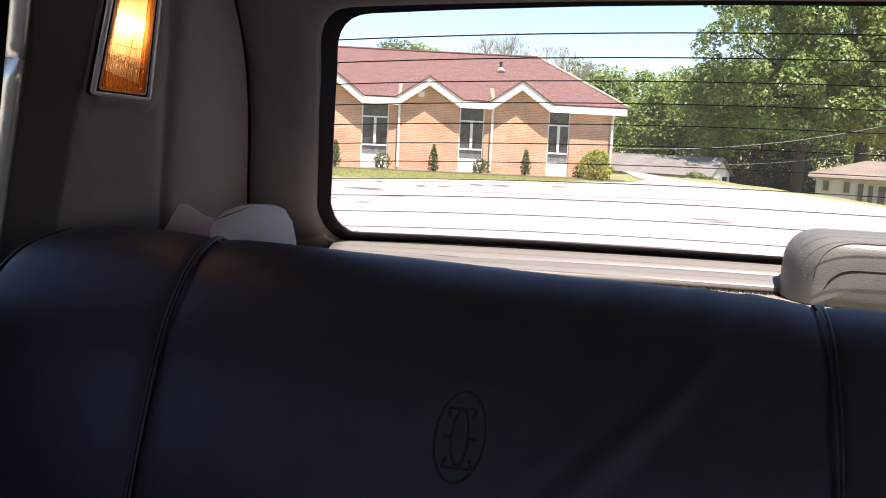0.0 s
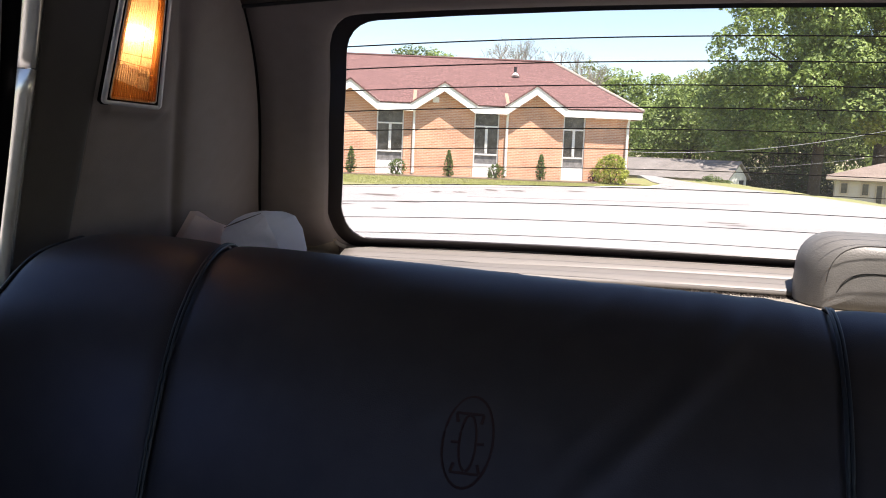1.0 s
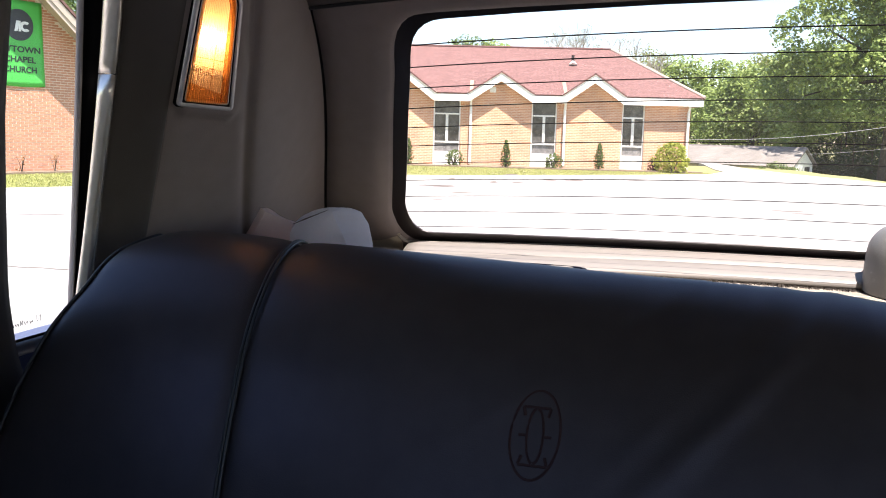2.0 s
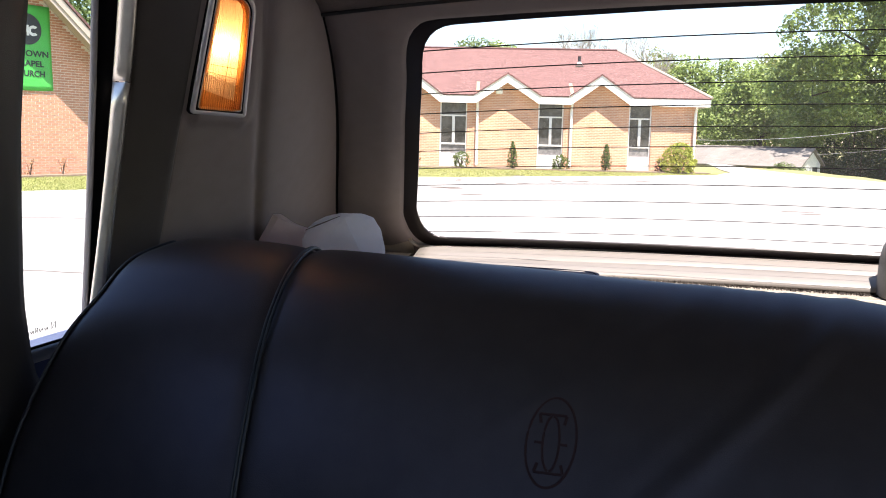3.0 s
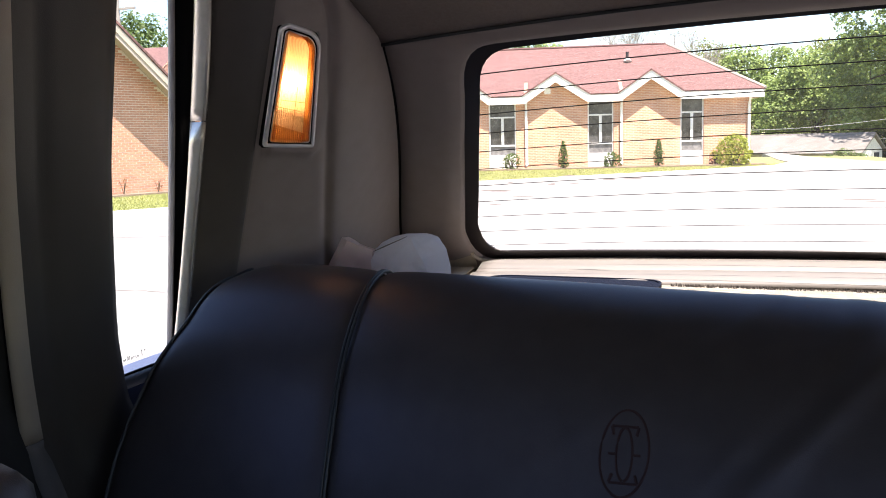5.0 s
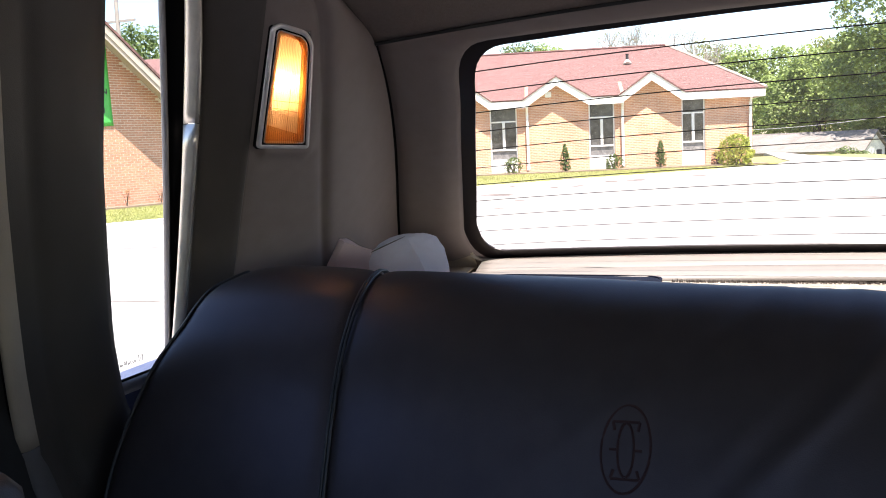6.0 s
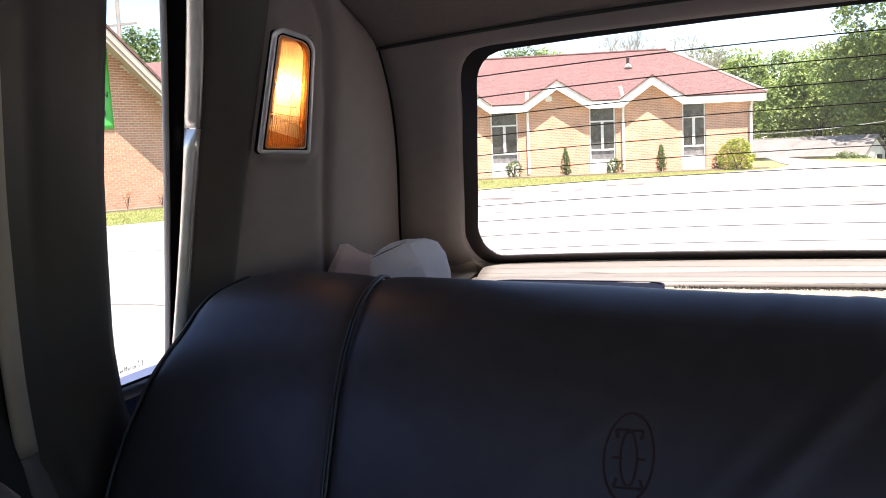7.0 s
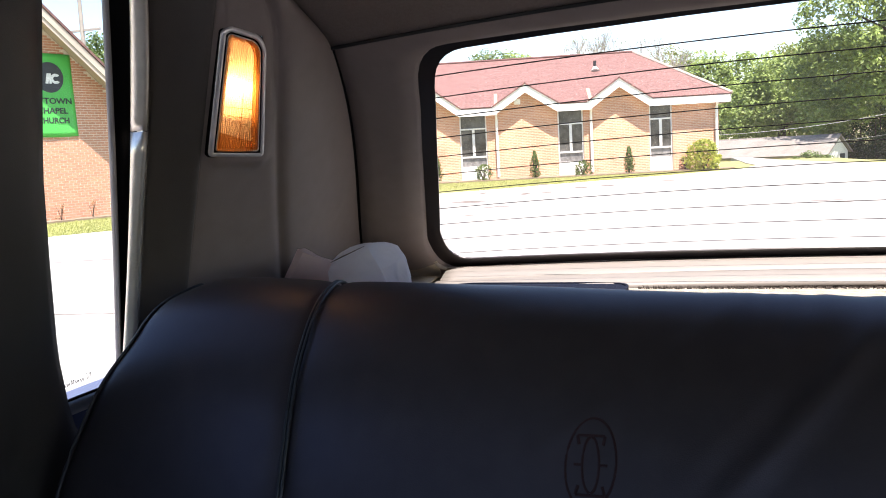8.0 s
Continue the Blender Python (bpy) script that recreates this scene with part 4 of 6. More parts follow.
lamp = tagged(empty("courtesy_lamp", BL), "lit amber courtesy lamp with chrome bezel on the pillar", "lamp")
L = lambda z: LAMP @ Matrix.Translation((0, 0, z - 0.002))
under(part("gasket", ring_bm(lamp_line(-0.0024), lamp_line(0.004), 0.008, L(-0.006)), BLACK), lamp)
def loop_bm(line, radius, at, flat=1.0):
    """A rounded moulding that follows a closed outline."""
    bm, rings, n = bmesh.new(), [], len(line)
    for i in range(n):
        p, d = Vector(line[i]), Vector(line[(i + 1) % n]) - Vector(line[i - 1])
        nrm = Vector((d.y, -d.x)).normalized()
        rings.append([bm.verts.new(L(at) @ Vector((p.x + nrm.x * radius * math.cos(t), p.y + nrm.y * radius * math.cos(t), radius * flat * math.sin(t)))) for t in np.linspace(0, 2 * math.pi, 11)[:-1]])
    for i in range(n):
        p, q = rings[i], rings[(i + 1) % n]
        for k in range(10):
            bm.faces.new((p[k], p[(k + 1) % 10], q[(k + 1) % 10], q[k]))
    return bm


under(part("bezel", loop_bm(lamp_line(0.0036), 0.0050, 0.0020, 0.8), BEZEL, label="chrome bezel", smooth=True), lamp)
under(part("bezel", ring_bm(lamp_line(0.006), lamp_line(0.0098), 0.004, L(0.001)), BLACK, label="dark inner bezel"), lamp)
under(part("bezel", loop_bm(lamp_line(0.0104), 0.0016, 0.0040), BEZEL, label="chrome bezel", smooth=True), lamp)
REFLECT = mat("reflector_white", (0.80, 0.72, 0.60), 0.5, vary=0.1)
BULB = emitter("bulb_glow", (1.0, 0.74, 0.46), 6.5)
AMBER = bpy.data.materials.new("amber_lens")
AMBER.use_nodes = True
nt = AMBER.node_tree
nt.nodes.remove(nt.nodes["Principled BSDF"])
trn, tsl, gls = nt.nodes.new("ShaderNodeBsdfTransparent"), nt.nodes.new("ShaderNodeBsdfTranslucent"), nt.nodes.new("ShaderNodeBsdfGlossy")
trn.inputs["Color"].default_value, tsl.inputs["Color"].default_value, gls.inputs["Roughness"].default_value = (0.96, 0.68, 0.40, 1), (0.90, 0.64, 0.38, 1), 0.08
m1, m2 = nt.nodes.new("ShaderNodeMixShader"), nt.nodes.new("ShaderNodeMixShader")
m1.inputs[0].default_value, m2.inputs[0].default_value = 0.6, 0.05
nt.links.new(trn.outputs[0], m1.inputs[1])
nt.links.new(tsl.outputs[0], m1.inputs[2])
nt.links.new(m1.outputs[0], m2.inputs[1])
nt.links.new(gls.outputs[0], m2.inputs[2])
nt.links.new(m2.outputs[0], nt.nodes["Material Output"].inputs["Surface"])
inner = lamp_line(0.0098)


def span(b):
    """The lens's left and right edge at height b."""
    hits = []
    for p, q in zip(inner, inner[1:] + inner[:1]):
        if (p[1] - b) * (q[1] - b) <= 0 and p[1] != q[1]:
            hits.append(p[0] + (q[0] - p[0]) * (b - p[1]) / (q[1] - p[1]))
    return min(hits), max(hits)


lo_b, hi_b = min(p[1] for p in inner) + 0.0002, max(p[1] for p in inner) - 0.0002
verts, faces, cols, ups = [], [], 60, 40
for j in range(ups + 1):
    b = lo_b + (hi_b - lo_b) * j / ups
    xl, xr = span(b)
    for i in range(cols + 1):
        f = i / cols
        # fine upright flutes, a coarse prism field on one side, a step across the lower third
        relief = 0.0013 * abs(math.sin(f * math.pi * 20)) - 0.003 * max(0, f - 0.62) / 0.38 + (0.0018 if b < 0.062 - 0.02 * f else 0)
        relief += 0.0008 * abs(math.sin(b * 320)) * (0.62 < f < 0.86) * (0.06 < b < 0.10)
        verts.append(L(0.005) @ Vector((xl + (xr - xl) * f, b, relief)))
for j in range(ups):
    for i in range(cols):
        o = j * (cols + 1) + i
        faces.append((o, o + 1, o + cols + 2, o + cols + 1))
under(mesh_ob("lens", verts, faces, AMBER), lamp)
tagged(lamp.children[-1], "ribbed amber plastic lens")
DEEP = AMBER.copy()
DEEP.name = "deep_amber"
DEEP.node_tree.nodes["Transparent BSDF"].inputs["Color"].default_value = (0.94, 0.74, 0.48, 1)
DEEP.node_tree.nodes["Translucent BSDF"].inputs["Color"].default_value = (0.80, 0.50, 0.25, 1)

for n in DEEP.node_tree.nodes:
    if n.bl_idname == "ShaderNodeMixShader" and n.inputs[0].default_value > 0.1:
        n.inputs[0].default_value = 0.25


def lens_at(f, v, lift):
    b = lo_b + (hi_b - lo_b) * v
    xl, xr = span(b)
    return L(0.005) @ Vector((xl + (xr - xl) * f, b, lift))


# thick prism along one side of the lens, its foot, and fine mould lines
rows = [[lens_at(f, v, h) for f, h in ((0.80 - 0.10 * max(0, v - 0.85) / 0.15, 0.0005), (0.84, 0.0030), (0.90, 0.0034), (0.985, 0.0004))] for v in np.linspace(0.02, 0.97, 24)]
under(loft("lens_prism", rows, DEEP, thick=0.0006, smooth=False), lamp)
rows = [[lens_at(f, v + 0.10 * (1 - f) * (v > 0.05), h) for v, h in ((0.012, 0.0012), (0.03, 0.0026), (0.075, 0.0026))] for f in np.linspace(0.02, 0.82, 16)]
under(loft("lens_prism", rows, DEEP, thick=0.0006, smooth=False), lamp)
for pts in ([(0.50 + 0.06 * v, v) for v in np.linspace(0.10, 0.62, 8)], [(f, 0.335 - 0.05 * f) for f in np.linspace(0.02, 0.80, 8)], [(f, 0.40 - 0.02 * f) for f in np.linspace(0.10, 0.80, 8)], [(0.79 - 0.05 * max(0, v - 0.8), v) for v in np.linspace(0.05, 0.95, 12)]):
    under(part("mould_line", tube_bm([lens_at(f, v, 0.0026) for f, v in pts], 0.0005, 4), DEEP), lamp)
under(part("housing", ring_bm(lamp_line(0.010), lamp_line(0.016), -0.030, L(0.004)), REFLECT), lamp)
under(part("reflector", prism_bm(lamp_line(0.012), 0.002, L(-0.030)), REFLECT), lamp)
bm = bmesh.new()
bmesh.ops.create_uvsphere(bm, u_segments=16, v_segments=10, radius=0.008)
bmesh.ops.transform(bm, matrix=L(-0.012) @ Matrix.Translation((0.026, 0.104, 0)) @ Matrix.Diagonal((3.4, 1.5, 0.8, 1)), verts=bm.verts)
under(part("bulb", bm, BULB, smooth=True, label="glowing bulb"), lamp)

# ---- shoulder of the front seat ----
front_seat = tagged(empty("front_seat", (-0.60, 0.40, 0.15)), "dark navy leather front seat back with a rounded shoulder", "seat")
bm = box_bm(-0.55, 0.33, 0.45, -0.345, 0.475, 1.000, 0.06)
for v in bm.verts:
    v.co.y += 0.10 * (v.co.z - 0.95)
under(part("backrest", bm, NAVY, smooth=True), front_seat)
under(part("seat_cushion", box_bm(-0.55, -0.30, 0.28, -0.335, 0.36, 0.48, 0.06), NAVY, smooth=True), front_seat)
for dx in (0.26, 0.39):
    under(part("seat_rail", box_bm(-0.775 + dx, -0.25, 0.15, -0.745 + dx, 0.30, 0.29), DARK), front_seat)
# plate added inside the lamp, keeping bulb light off the lower lens
bm = box_bm(0.008, 0.056, -0.028, 0.066, 0.058, -0.009)
bm.transform(L(0.0))
under(part("divider", bm, REFLECT), lamp)


# ---- outside: ground, lot ----
here[0] = Matrix.Identity(4)
def site(u, b, z=0.0):
    """From the church's own plan (u along its front, b behind it) to the world."""
    return Vector((-6.472, 35.386, 0)) + U * u + N * b + Vector((0, 0, z))


def edge_of_lot(y):
    return 3.2 + (44 - y) * 0.2


def height(x, y):
    d = max(x - edge_of_lot(y), min(y - 46, x + 5))
    f = min(1, max(0, (d - 1.6) / 8.0))
    return -2.1 * f * f * (3 - 2 * f) - 0.03


axis = sorted(set([float(v) for v in np.linspace(-60, 70, 105)] + [-1500, -700, -350, -200, -120, -85, 95, 130, 200, 350, 700, 1500]))
verts = [(x, y, height(x, y)) for y in axis for x in axis]
n = len(axis)
faces = [(j * n + i, j * n + i + 1, (j + 1) * n + i + 1, (j + 1) * n + i) for j in range(n - 1) for i in range(n - 1)]
tagged(mesh_ob("ground", verts, faces, GRASS, smooth=True), "sunlit green lawn falling away beyond the lot", "lawn", kind="structure")

lot_line = [(-12.9, -40), (-12.6, 8), (-12.0, 13.0), (-11.0, 14.6), (-9.9, 19.6), (-7.8, 23.5), (-5.0, 26.9), (-1.8, 30.4), (0.6, 33.6), (1.2, 37), (0.7, 42), (0.2, 52), (-0.5, 60), (0.3, 60), (1.2, 52), (2.5, 43.5), (4.2, 37.5), (6.0, 32.5), (7.2, 25.8), (9, 15), (12, 5), (14, -40)]
tagged(part("road", prism_bm(lot_line, 0.25, Matrix.Translation((0, 0, -0.25))), LOT), "sun-bleached pale concrete parking lot", "parking lot", kind="structure")
kerb_path = lot_line[1:10]
verts, faces = [], []
for i, (x, y) in enumerate(kerb_path):
    a = Vector(kerb_path[max(i - 1, 0)])
    c = Vector(kerb_path[min(i + 1, len(kerb_path) - 1)])
    d = (c - a).normalized()
    nrm = Vector((-d.y, d.x))
    for o, z in ((0, -0.1), (0, 0.024), (0.02, 0.035), (0.15, 0.035), (0.16, -0.1)):
        verts.append((x + nrm.x * o, y + nrm.y * o, z))
    if i:
        for k in range(4):
            b0 = (i - 1) * 5 + k
            faces.append((b0, b0 + 1, b0 + 6, b0 + 5))
tagged(mesh_ob("kerb", verts, faces, KERB), "low concrete kerb between lot and lawn", "kerb", kind="structure")


def patch(x, y, sx, sy, turn, seed):
    r = random.Random(seed)
    pts = []
    for k in range(18):
        t = k * 2 * math.pi / 18
        j = r.uniform(0.55, 1.15)
        a, b = sx * j * math.cos(t), sy * j * math.sin(t)
        pts.append((x + a * math.cos(turn) - b * math.sin(turn), y + a * math.sin(turn) + b * math.cos(turn)))
    bm = bmesh.new()
    bm.faces.new([bm.verts.new((a, b, 0.004)) for a, b in pts])
    return tagged(part("patch", bm, STAIN), "thin worn grey patch on the concrete lot", "patch", group="worn patches on the lot", kind="structure")


for k, (x, y, sx, sy, tr) in enumerate(((-6.0, 20.0, 0.36, 0.10, 0.5), (-5.7, 19.7, 0.30, 0.07, -0.1), (-5.16, 22.6, 0.12, 0.16, 0.1), (-4.6, 23.0, 0.18, 0.12, 0.3), (-4.05, 25.0, 0.18, 0.22, 0.2), (-3.35, 25.3, 0.26, 0.16, 0.3), (-1.75, 27.0, 0.24, 0.14, 0.1),
                                        (-4.7, 17.8, 0.34, 0.06, 0.2), (-5.5, 16.3, 0.14, 0.04, 0.2), (-4.6, 15.6, 0.15, 0.04, 0.0), (-6.6, 23.6, 0.10, 0.12, 0.2), (-5.75, 27.6, 0.22, 0.2, 0.2), (1.75, 16.7, 0.28, 0.05, 0.1), (1.93, 16.2, 0.22, 0.04, 0.2), (2.2, 10.8, 0.18, 0.02, 0.1))):
    patch(x, y, sx * 1.2, sy * 3.0, tr, k)
# cracks across the lot beside the car
for (xa, ya), (xb, yb) in (((-9.5, 9.1), (-6.8, 10.2)), ((-6.1, 5.84), (-4.3, 5.99)), ((3.0, 24.0), (-4.0, 21.0))) + tuple(((kerb_path[k][0] + 0.35, kerb_path[k][1] - 0.30), (kerb_path[k + 1][0] + 0.35, kerb_path[k + 1][1] - 0.30)) for k in range(3, 8)):
    pts = []
    r = random.Random(int(ya * 10))
    for k in range(15):
        f = k / 14
        pts.append((xa + (xb - xa) * f + r.uniform(-0.03, 0.03), ya + (yb - ya) * f + r.uniform(-0.03, 0.03), 0.002))
    tagged(part("crack", tube_bm(pts, 0.014, 4, flat=0.3), STAIN), "dark crack line in the concrete lot", "crack", kind="structure")


def blades(name, inside, count, low, high, seed, label):
    """Grass as many narrow upright blades."""
    r = np.random.default_rng(seed)
    xs, ys = r.uniform(inside[0], inside[1], count), r.uniform(inside[2], inside[3], count)
    verts, faces = [], []
    for x, y in zip(xs, ys):
        if not inside[4](x, y):
            continue
        h, t, w = r.uniform(low, high), r.uniform(0, 6.28), 0.009
        z = height(x, y)
        b = len(verts)
        verts += [(x - w * math.cos(t), y - w * math.sin(t), z), (x + w * math.cos(t), y + w * math.sin(t), z), (x + 0.4 * h * math.sin(t * 3), y + 0.4 * h * math.cos(t * 3), z + h)]
        faces.append((b, b + 1, b + 2))
    return tagged(mesh_ob(name, verts, faces, BLADES), label, "grass", kind="stuff")


def on_lawn(x, y):
    """Left of the lot's kerb."""
    return x < np.interp(y, [p[1] for p in kerb_path], [p[0] for p in kerb_path]) - 0.17


blades("grass_strip", (-16.5, -10.5, 13.0, 20.5, on_lawn), 26000, 0.015, 0.05, 1, "short sunlit grass between the kerb and the gabled wing")
blades("grass_strip", (-14.0, 1.2, 26.0, 36.5, on_lawn), 45000, 0.015, 0.06, 2, "short sunlit grass between the kerb and the church front")


# ---- the church: a red-roofed brick hall with a zigzag eave, and a gabled wing ----
church = tagged(empty("church_building", site(-4, 3)), "single-storey orange brick church with red shingle roof and white zigzag eaves", "church")
F = Matrix.Identity(4)
F.col[0].xyz, F.col[1].xyz, F.col[2].xyz, F.translation = U, (0, 0, 1), N, site(0, 0)


def face_uv(ob, right, up):
    """Lays a surface's UV map in metres, along right and up."""
    me = ob.data
    layer = me.uv_layers.new(name="UVMap")
    m = ob.matrix_basis
    for poly in me.polygons:
        nrm = poly.normal
        for li in poly.loop_indices:
            co = me.vertices[me.loops[li].vertex_index].co
            a = co.dot(right)
            if abs(nrm.dot(right)) > 0.8:
                a = co.dot(Vector((-right.y, right.x, 0)))
            layer.data[li].uv = (a, co.dot(up))
    return ob


UP = Vector((0, 0, 1))
bays = [(-12.35, -11.2), (-8.30, -7.15), (-4.22, -3.10), (-0.18, 0.86), (3.52, 4.44)]
peaks = [-13.0, -9.2, -5.30, -1.47, 2.32]
flats = [(-12.3, -10.9), (-8.25, -6.75), (-4.20, -2.74), (-0.18, 1.12), (3.52, 6.70)]
EAVE, PEAK, BAND_H, OVER = 2.63, 3.47, 0.34, 0.38


def wall_piece(u0, u1, peak, lo, hi):
    """A stretch of brick wall between two windows, rising under its small gable."""
    top = EAVE + 0.18
    pts = [(u0, -0.2), (u1, -0.2), (u1, top)]
    if peak is not None:
        if hi < u1:
            pts.append((hi, top))
        pts += [(peak, PEAK + 0.22)]
        if lo > u0:
            pts.append((lo, top))
    pts.append((u0, top))
    return under(face_uv(part("wall", prism_bm(pts, 0.28, F), BRICKWALL), U, UP), church)


for k in range(1, 5):
    wall_piece(bays[k - 1][1], bays[k][0], peaks[k], flats[k - 1][1], flats[k][0])
wall_piece(4.44, 6.28, None, 0, 0)
wall_piece(-19.0, bays[0][0], None, 0, 0)
SIDE = Matrix.Identity(4)
SIDE.col[0].xyz, SIDE.col[1].xyz, SIDE.col[2].xyz, SIDE.translation = N, (0, 0, 1), -U, site(6.28, 0.28)
under(face_uv(part("wall", prism_bm([(0, -0.2), (10, -0.2), (10, 2.85), (0, 2.85)], 0.28, SIDE), BRICKWALL), N, UP), church)


def window_unit(u0, u1):
    """A tall window in a metal frame: top light, two casements, a low light, a white panel below."""
    g = part("window", prism_bm([(u0, 0.0), (u1, 0.0), (u1, 0.52), (u0, 0.52)], 0.10, F @ Matrix.Translation((0, 0, 0.06))), WHITE)
    under(g, church)
    tagged(g, "tall metal-framed window with a white panel below")
    w, mid = 0.055, (u0 + u1) / 2

    def bar(a0, b0, a1, b1, deep=0.07, at=0.07):
        o = part("frame", prism_bm([(a0, b0), (a1, b0), (a1, b1), (a0, b1)], deep, F @ Matrix.Translation((0, 0, at))), FRAME)
        o.parent = g
        return o
    top = EAVE + 0.1
    bar(u0, 0.52, u0 + w, top)
    bar(u1 - w, 0.52, u1, top)
    bar(u0 + w, 2.09, u1 - w, 2.15)
    bar(u0 + w, 0.93, u1 - w, 1.00, 0.08, 0.065)
    bar(u0 + w, 0.52, u1 - w, 0.58)
    bar(mid - 0.055, 1.00, mid + 0.055, 2.09)
    for a0, b0, a1, b1 in ((u0 + w, 2.15, u1 - w, top), (u0 + w, 1.0, mid - 0.055, 2.09), (mid + 0.055, 1.0, u1 - w, 2.09), (u0 + w, 0.58, u1 - w, 0.93)):
        o = part("pane", prism_bm([(a0, b0), (a1, b0), (a1, b1), (a0, b1)], 0.02, F @ Matrix.Translation((0, 0, 0.12))), CURTAINED if b1 < 1.0 else PANE)
        o.parent = g
    # casement latches
    for s in (-1, 1):
        o = part("latch", prism_bm([(mid + s * 0.02 - 0.015, 1.05), (mid + s * 0.02 + 0.015, 1.05), (mid + s * 0.02 + 0.015, 1.2), (mid + s * 0.02 - 0.015, 1.2)], 0.03, F @ Matrix.Translation((0, 0, 0.04))), WHITE)
        o.parent = g


for u0, u1 in bays:
    window_unit(u0, u1)

# white zigzag eave band
low, high = [], []
for k in range(len(flats)):
    a, b = flats[k]
    p = peaks[k]
    if k:
        low.append((p, PEAK))
        high.append((p, PEAK + BAND_H + 0.06))
    low += [(a, EAVE), (b, EAVE)]
    high += [(a + 0.14 if k else a, EAVE + BAND_H), (b - 0.14 if k < len(flats) - 1 else b, EAVE + BAND_H)]
low, high = [(-19.0, EAVE)] + low, [(-19.0, EAVE + BAND_H)] + high
for i in range(len(low) - 1):
    bm = prism_bm([low[i], low[i + 1], high[i + 1], high[i]], 0.05, F @ Matrix.Translation((0, 0, -OVER)))
    under(part("eave_board", bm, WHITE), church)
    # soffit between band and wall
    rows = [[site(low[i][0], -OVER + 0.05, low[i][1] + 0.10), site(low[i + 1][0], -OVER + 0.05, low[i + 1][1] + 0.10)], [site(low[i][0], 0.02, low[i][1] + 0.10), site(low[i + 1][0], 0.02, low[i + 1][1] + 0.10)]]
    under(loft("soffit", rows, WHITE, thick=0.02, smooth=False), church)
under(part("eave_board", prism_bm([(-OVER, EAVE), (11.4, EAVE), (11.4, EAVE + BAND_H), (-OVER, EAVE + BAND_H)], 0.05, Matrix.Translation(U * 0.42) @ SIDE @ Matrix.Translation((-0.28, 0, 0))), WHITE), church)

# hipped main roof and the small gables that run into it
TOP, RB, EZ = 5.36, 5.2, EAVE + BAND_H
ROOF_V = [site(-19.5, -OVER - 0.03, EZ), site(6.73, -OVER - 0.03, EZ), site(3.67, RB, TOP), site(-19.5, RB, TOP), site(6.73, 11.2, EZ), site(-19.5, 11.2, EZ)]


def roof_part(name, verts, faces, along, slope_up, material):
    used = sorted({i for f in faces for i in f})
    ob = mesh_ob(name, [verts[i] for i in used], [tuple(used.index(i) for i in f) for f in faces], material)
    face_uv(ob, along, slope_up)
    s = ob.modifiers.new("solid", "SOLIDIFY")
    s.thickness, s.offset = 0.06, -1
    return under(ob, church)


slope = (TOP - EZ) / (RB + OVER)
front_line = [ROOF_V[0]]
for k in range(1, 5):
    p, pz = peaks[k], PEAK + BAND_H + 0.07
    front_line += [site(flats[k - 1][1] - 0.10, -OVER - 0.03, EZ), site(p, -OVER + (pz - EZ) / slope, pz), site(flats[k][0] + 0.10, -OVER - 0.03, EZ)]
front_line += [ROOF_V[1], ROOF_V[2], ROOF_V[3]]
roof_part("roof", front_line, [tuple(range(len(front_line)))], U, (N + UP * 0.4).normalized(), SHINGLE)
roof_part("roof", ROOF_V, [(1, 4, 2)], N, (-U + UP * 0.5).normalized(), SHINGLE)
roof_part("roof", ROOF_V, [(5, 3, 2, 4)], U, (-N + UP * 0.4).normalized(), SHINGLE)
for k in range(1, 5):
    p, pz = peaks[k], PEAK + BAND_H + 0.07
    back = -OVER + (pz - EZ) / slope
    l, r = flats[k - 1][1] - 0.10, flats[k][0] + 0.10
    vs = [site(p, -OVER - 0.04, pz), site(p, back, pz), site(l, -OVER - 0.04, EZ + 0.02), site(r, -OVER - 0.04, EZ + 0.02)]
    roof_part("gable_roof", vs, [(0, 1, 2)], N, (U + UP * 0.6).normalized(), SHINGLE)
    roof_part("gable_roof", vs, [(0, 3, 1)], N, (-U + UP * 0.6).normalized(), SHINGLE)
# a higher stretch of roof where the hall meets the wing
HV = [site(-28, -1.0, 2.9), site(-19.4, -1.0, 2.9), site(-19.4, 5.2, 6.15), site(-28, 5.2, 6.15), site(-19.4, 11.4, 2.9), site(-28, 11.4, 2.9)]
roof_part("roof", HV, [(0, 1, 2, 3)], U, (N + UP * 0.5).normalized(), SHINGLE)
roof_part("roof", HV, [(5, 3, 2, 4)], U, (-N + UP * 0.5).normalized(), SHINGLE)
roof_part("gable_end", HV, [(1, 4, 2)], N, UP, BRICKWALL)
under(face_uv(part("wall", prism_bm([(-28, -0.2), (-19, -0.2), (-19, 2.9), (-28, 2.9)], 0.28, F), BRICKWALL), U, UP), church)
# hip and ridge caps
for a, b in ((ROOF_V[1], ROOF_V[2]), (ROOF_V[2], ROOF_V[3])):
    under(part("ridge_cap", tube_bm([a + UP * 0.02, b + UP * 0.02], 0.06, 6), SHINGLE if a is ROOF_V[2] else RAKE), church)
# downpipes with tan collars on the roof edge
for u in (-6.65, -2.68, 1.17, 6.18):
    under(part("downpipe", tube_bm([site(u, -OVER + 0.05, EAVE + 0.05), site(u, -0.10, EAVE - 0.25), site(u, -0.08, 0.25), site(u, -0.22, 0.10)], 0.055, 8), WHITE), church)
    if u < 6:
        rows = [[site(u + s, -OVER + 0.05 + d, EZ + 0.03 + d * slope) for s in (-0.07, 0.07)] for d in (0.0, 1.3)]
        under(loft("flashing", rows, COPPER, thick=0.03, smooth=False), church)
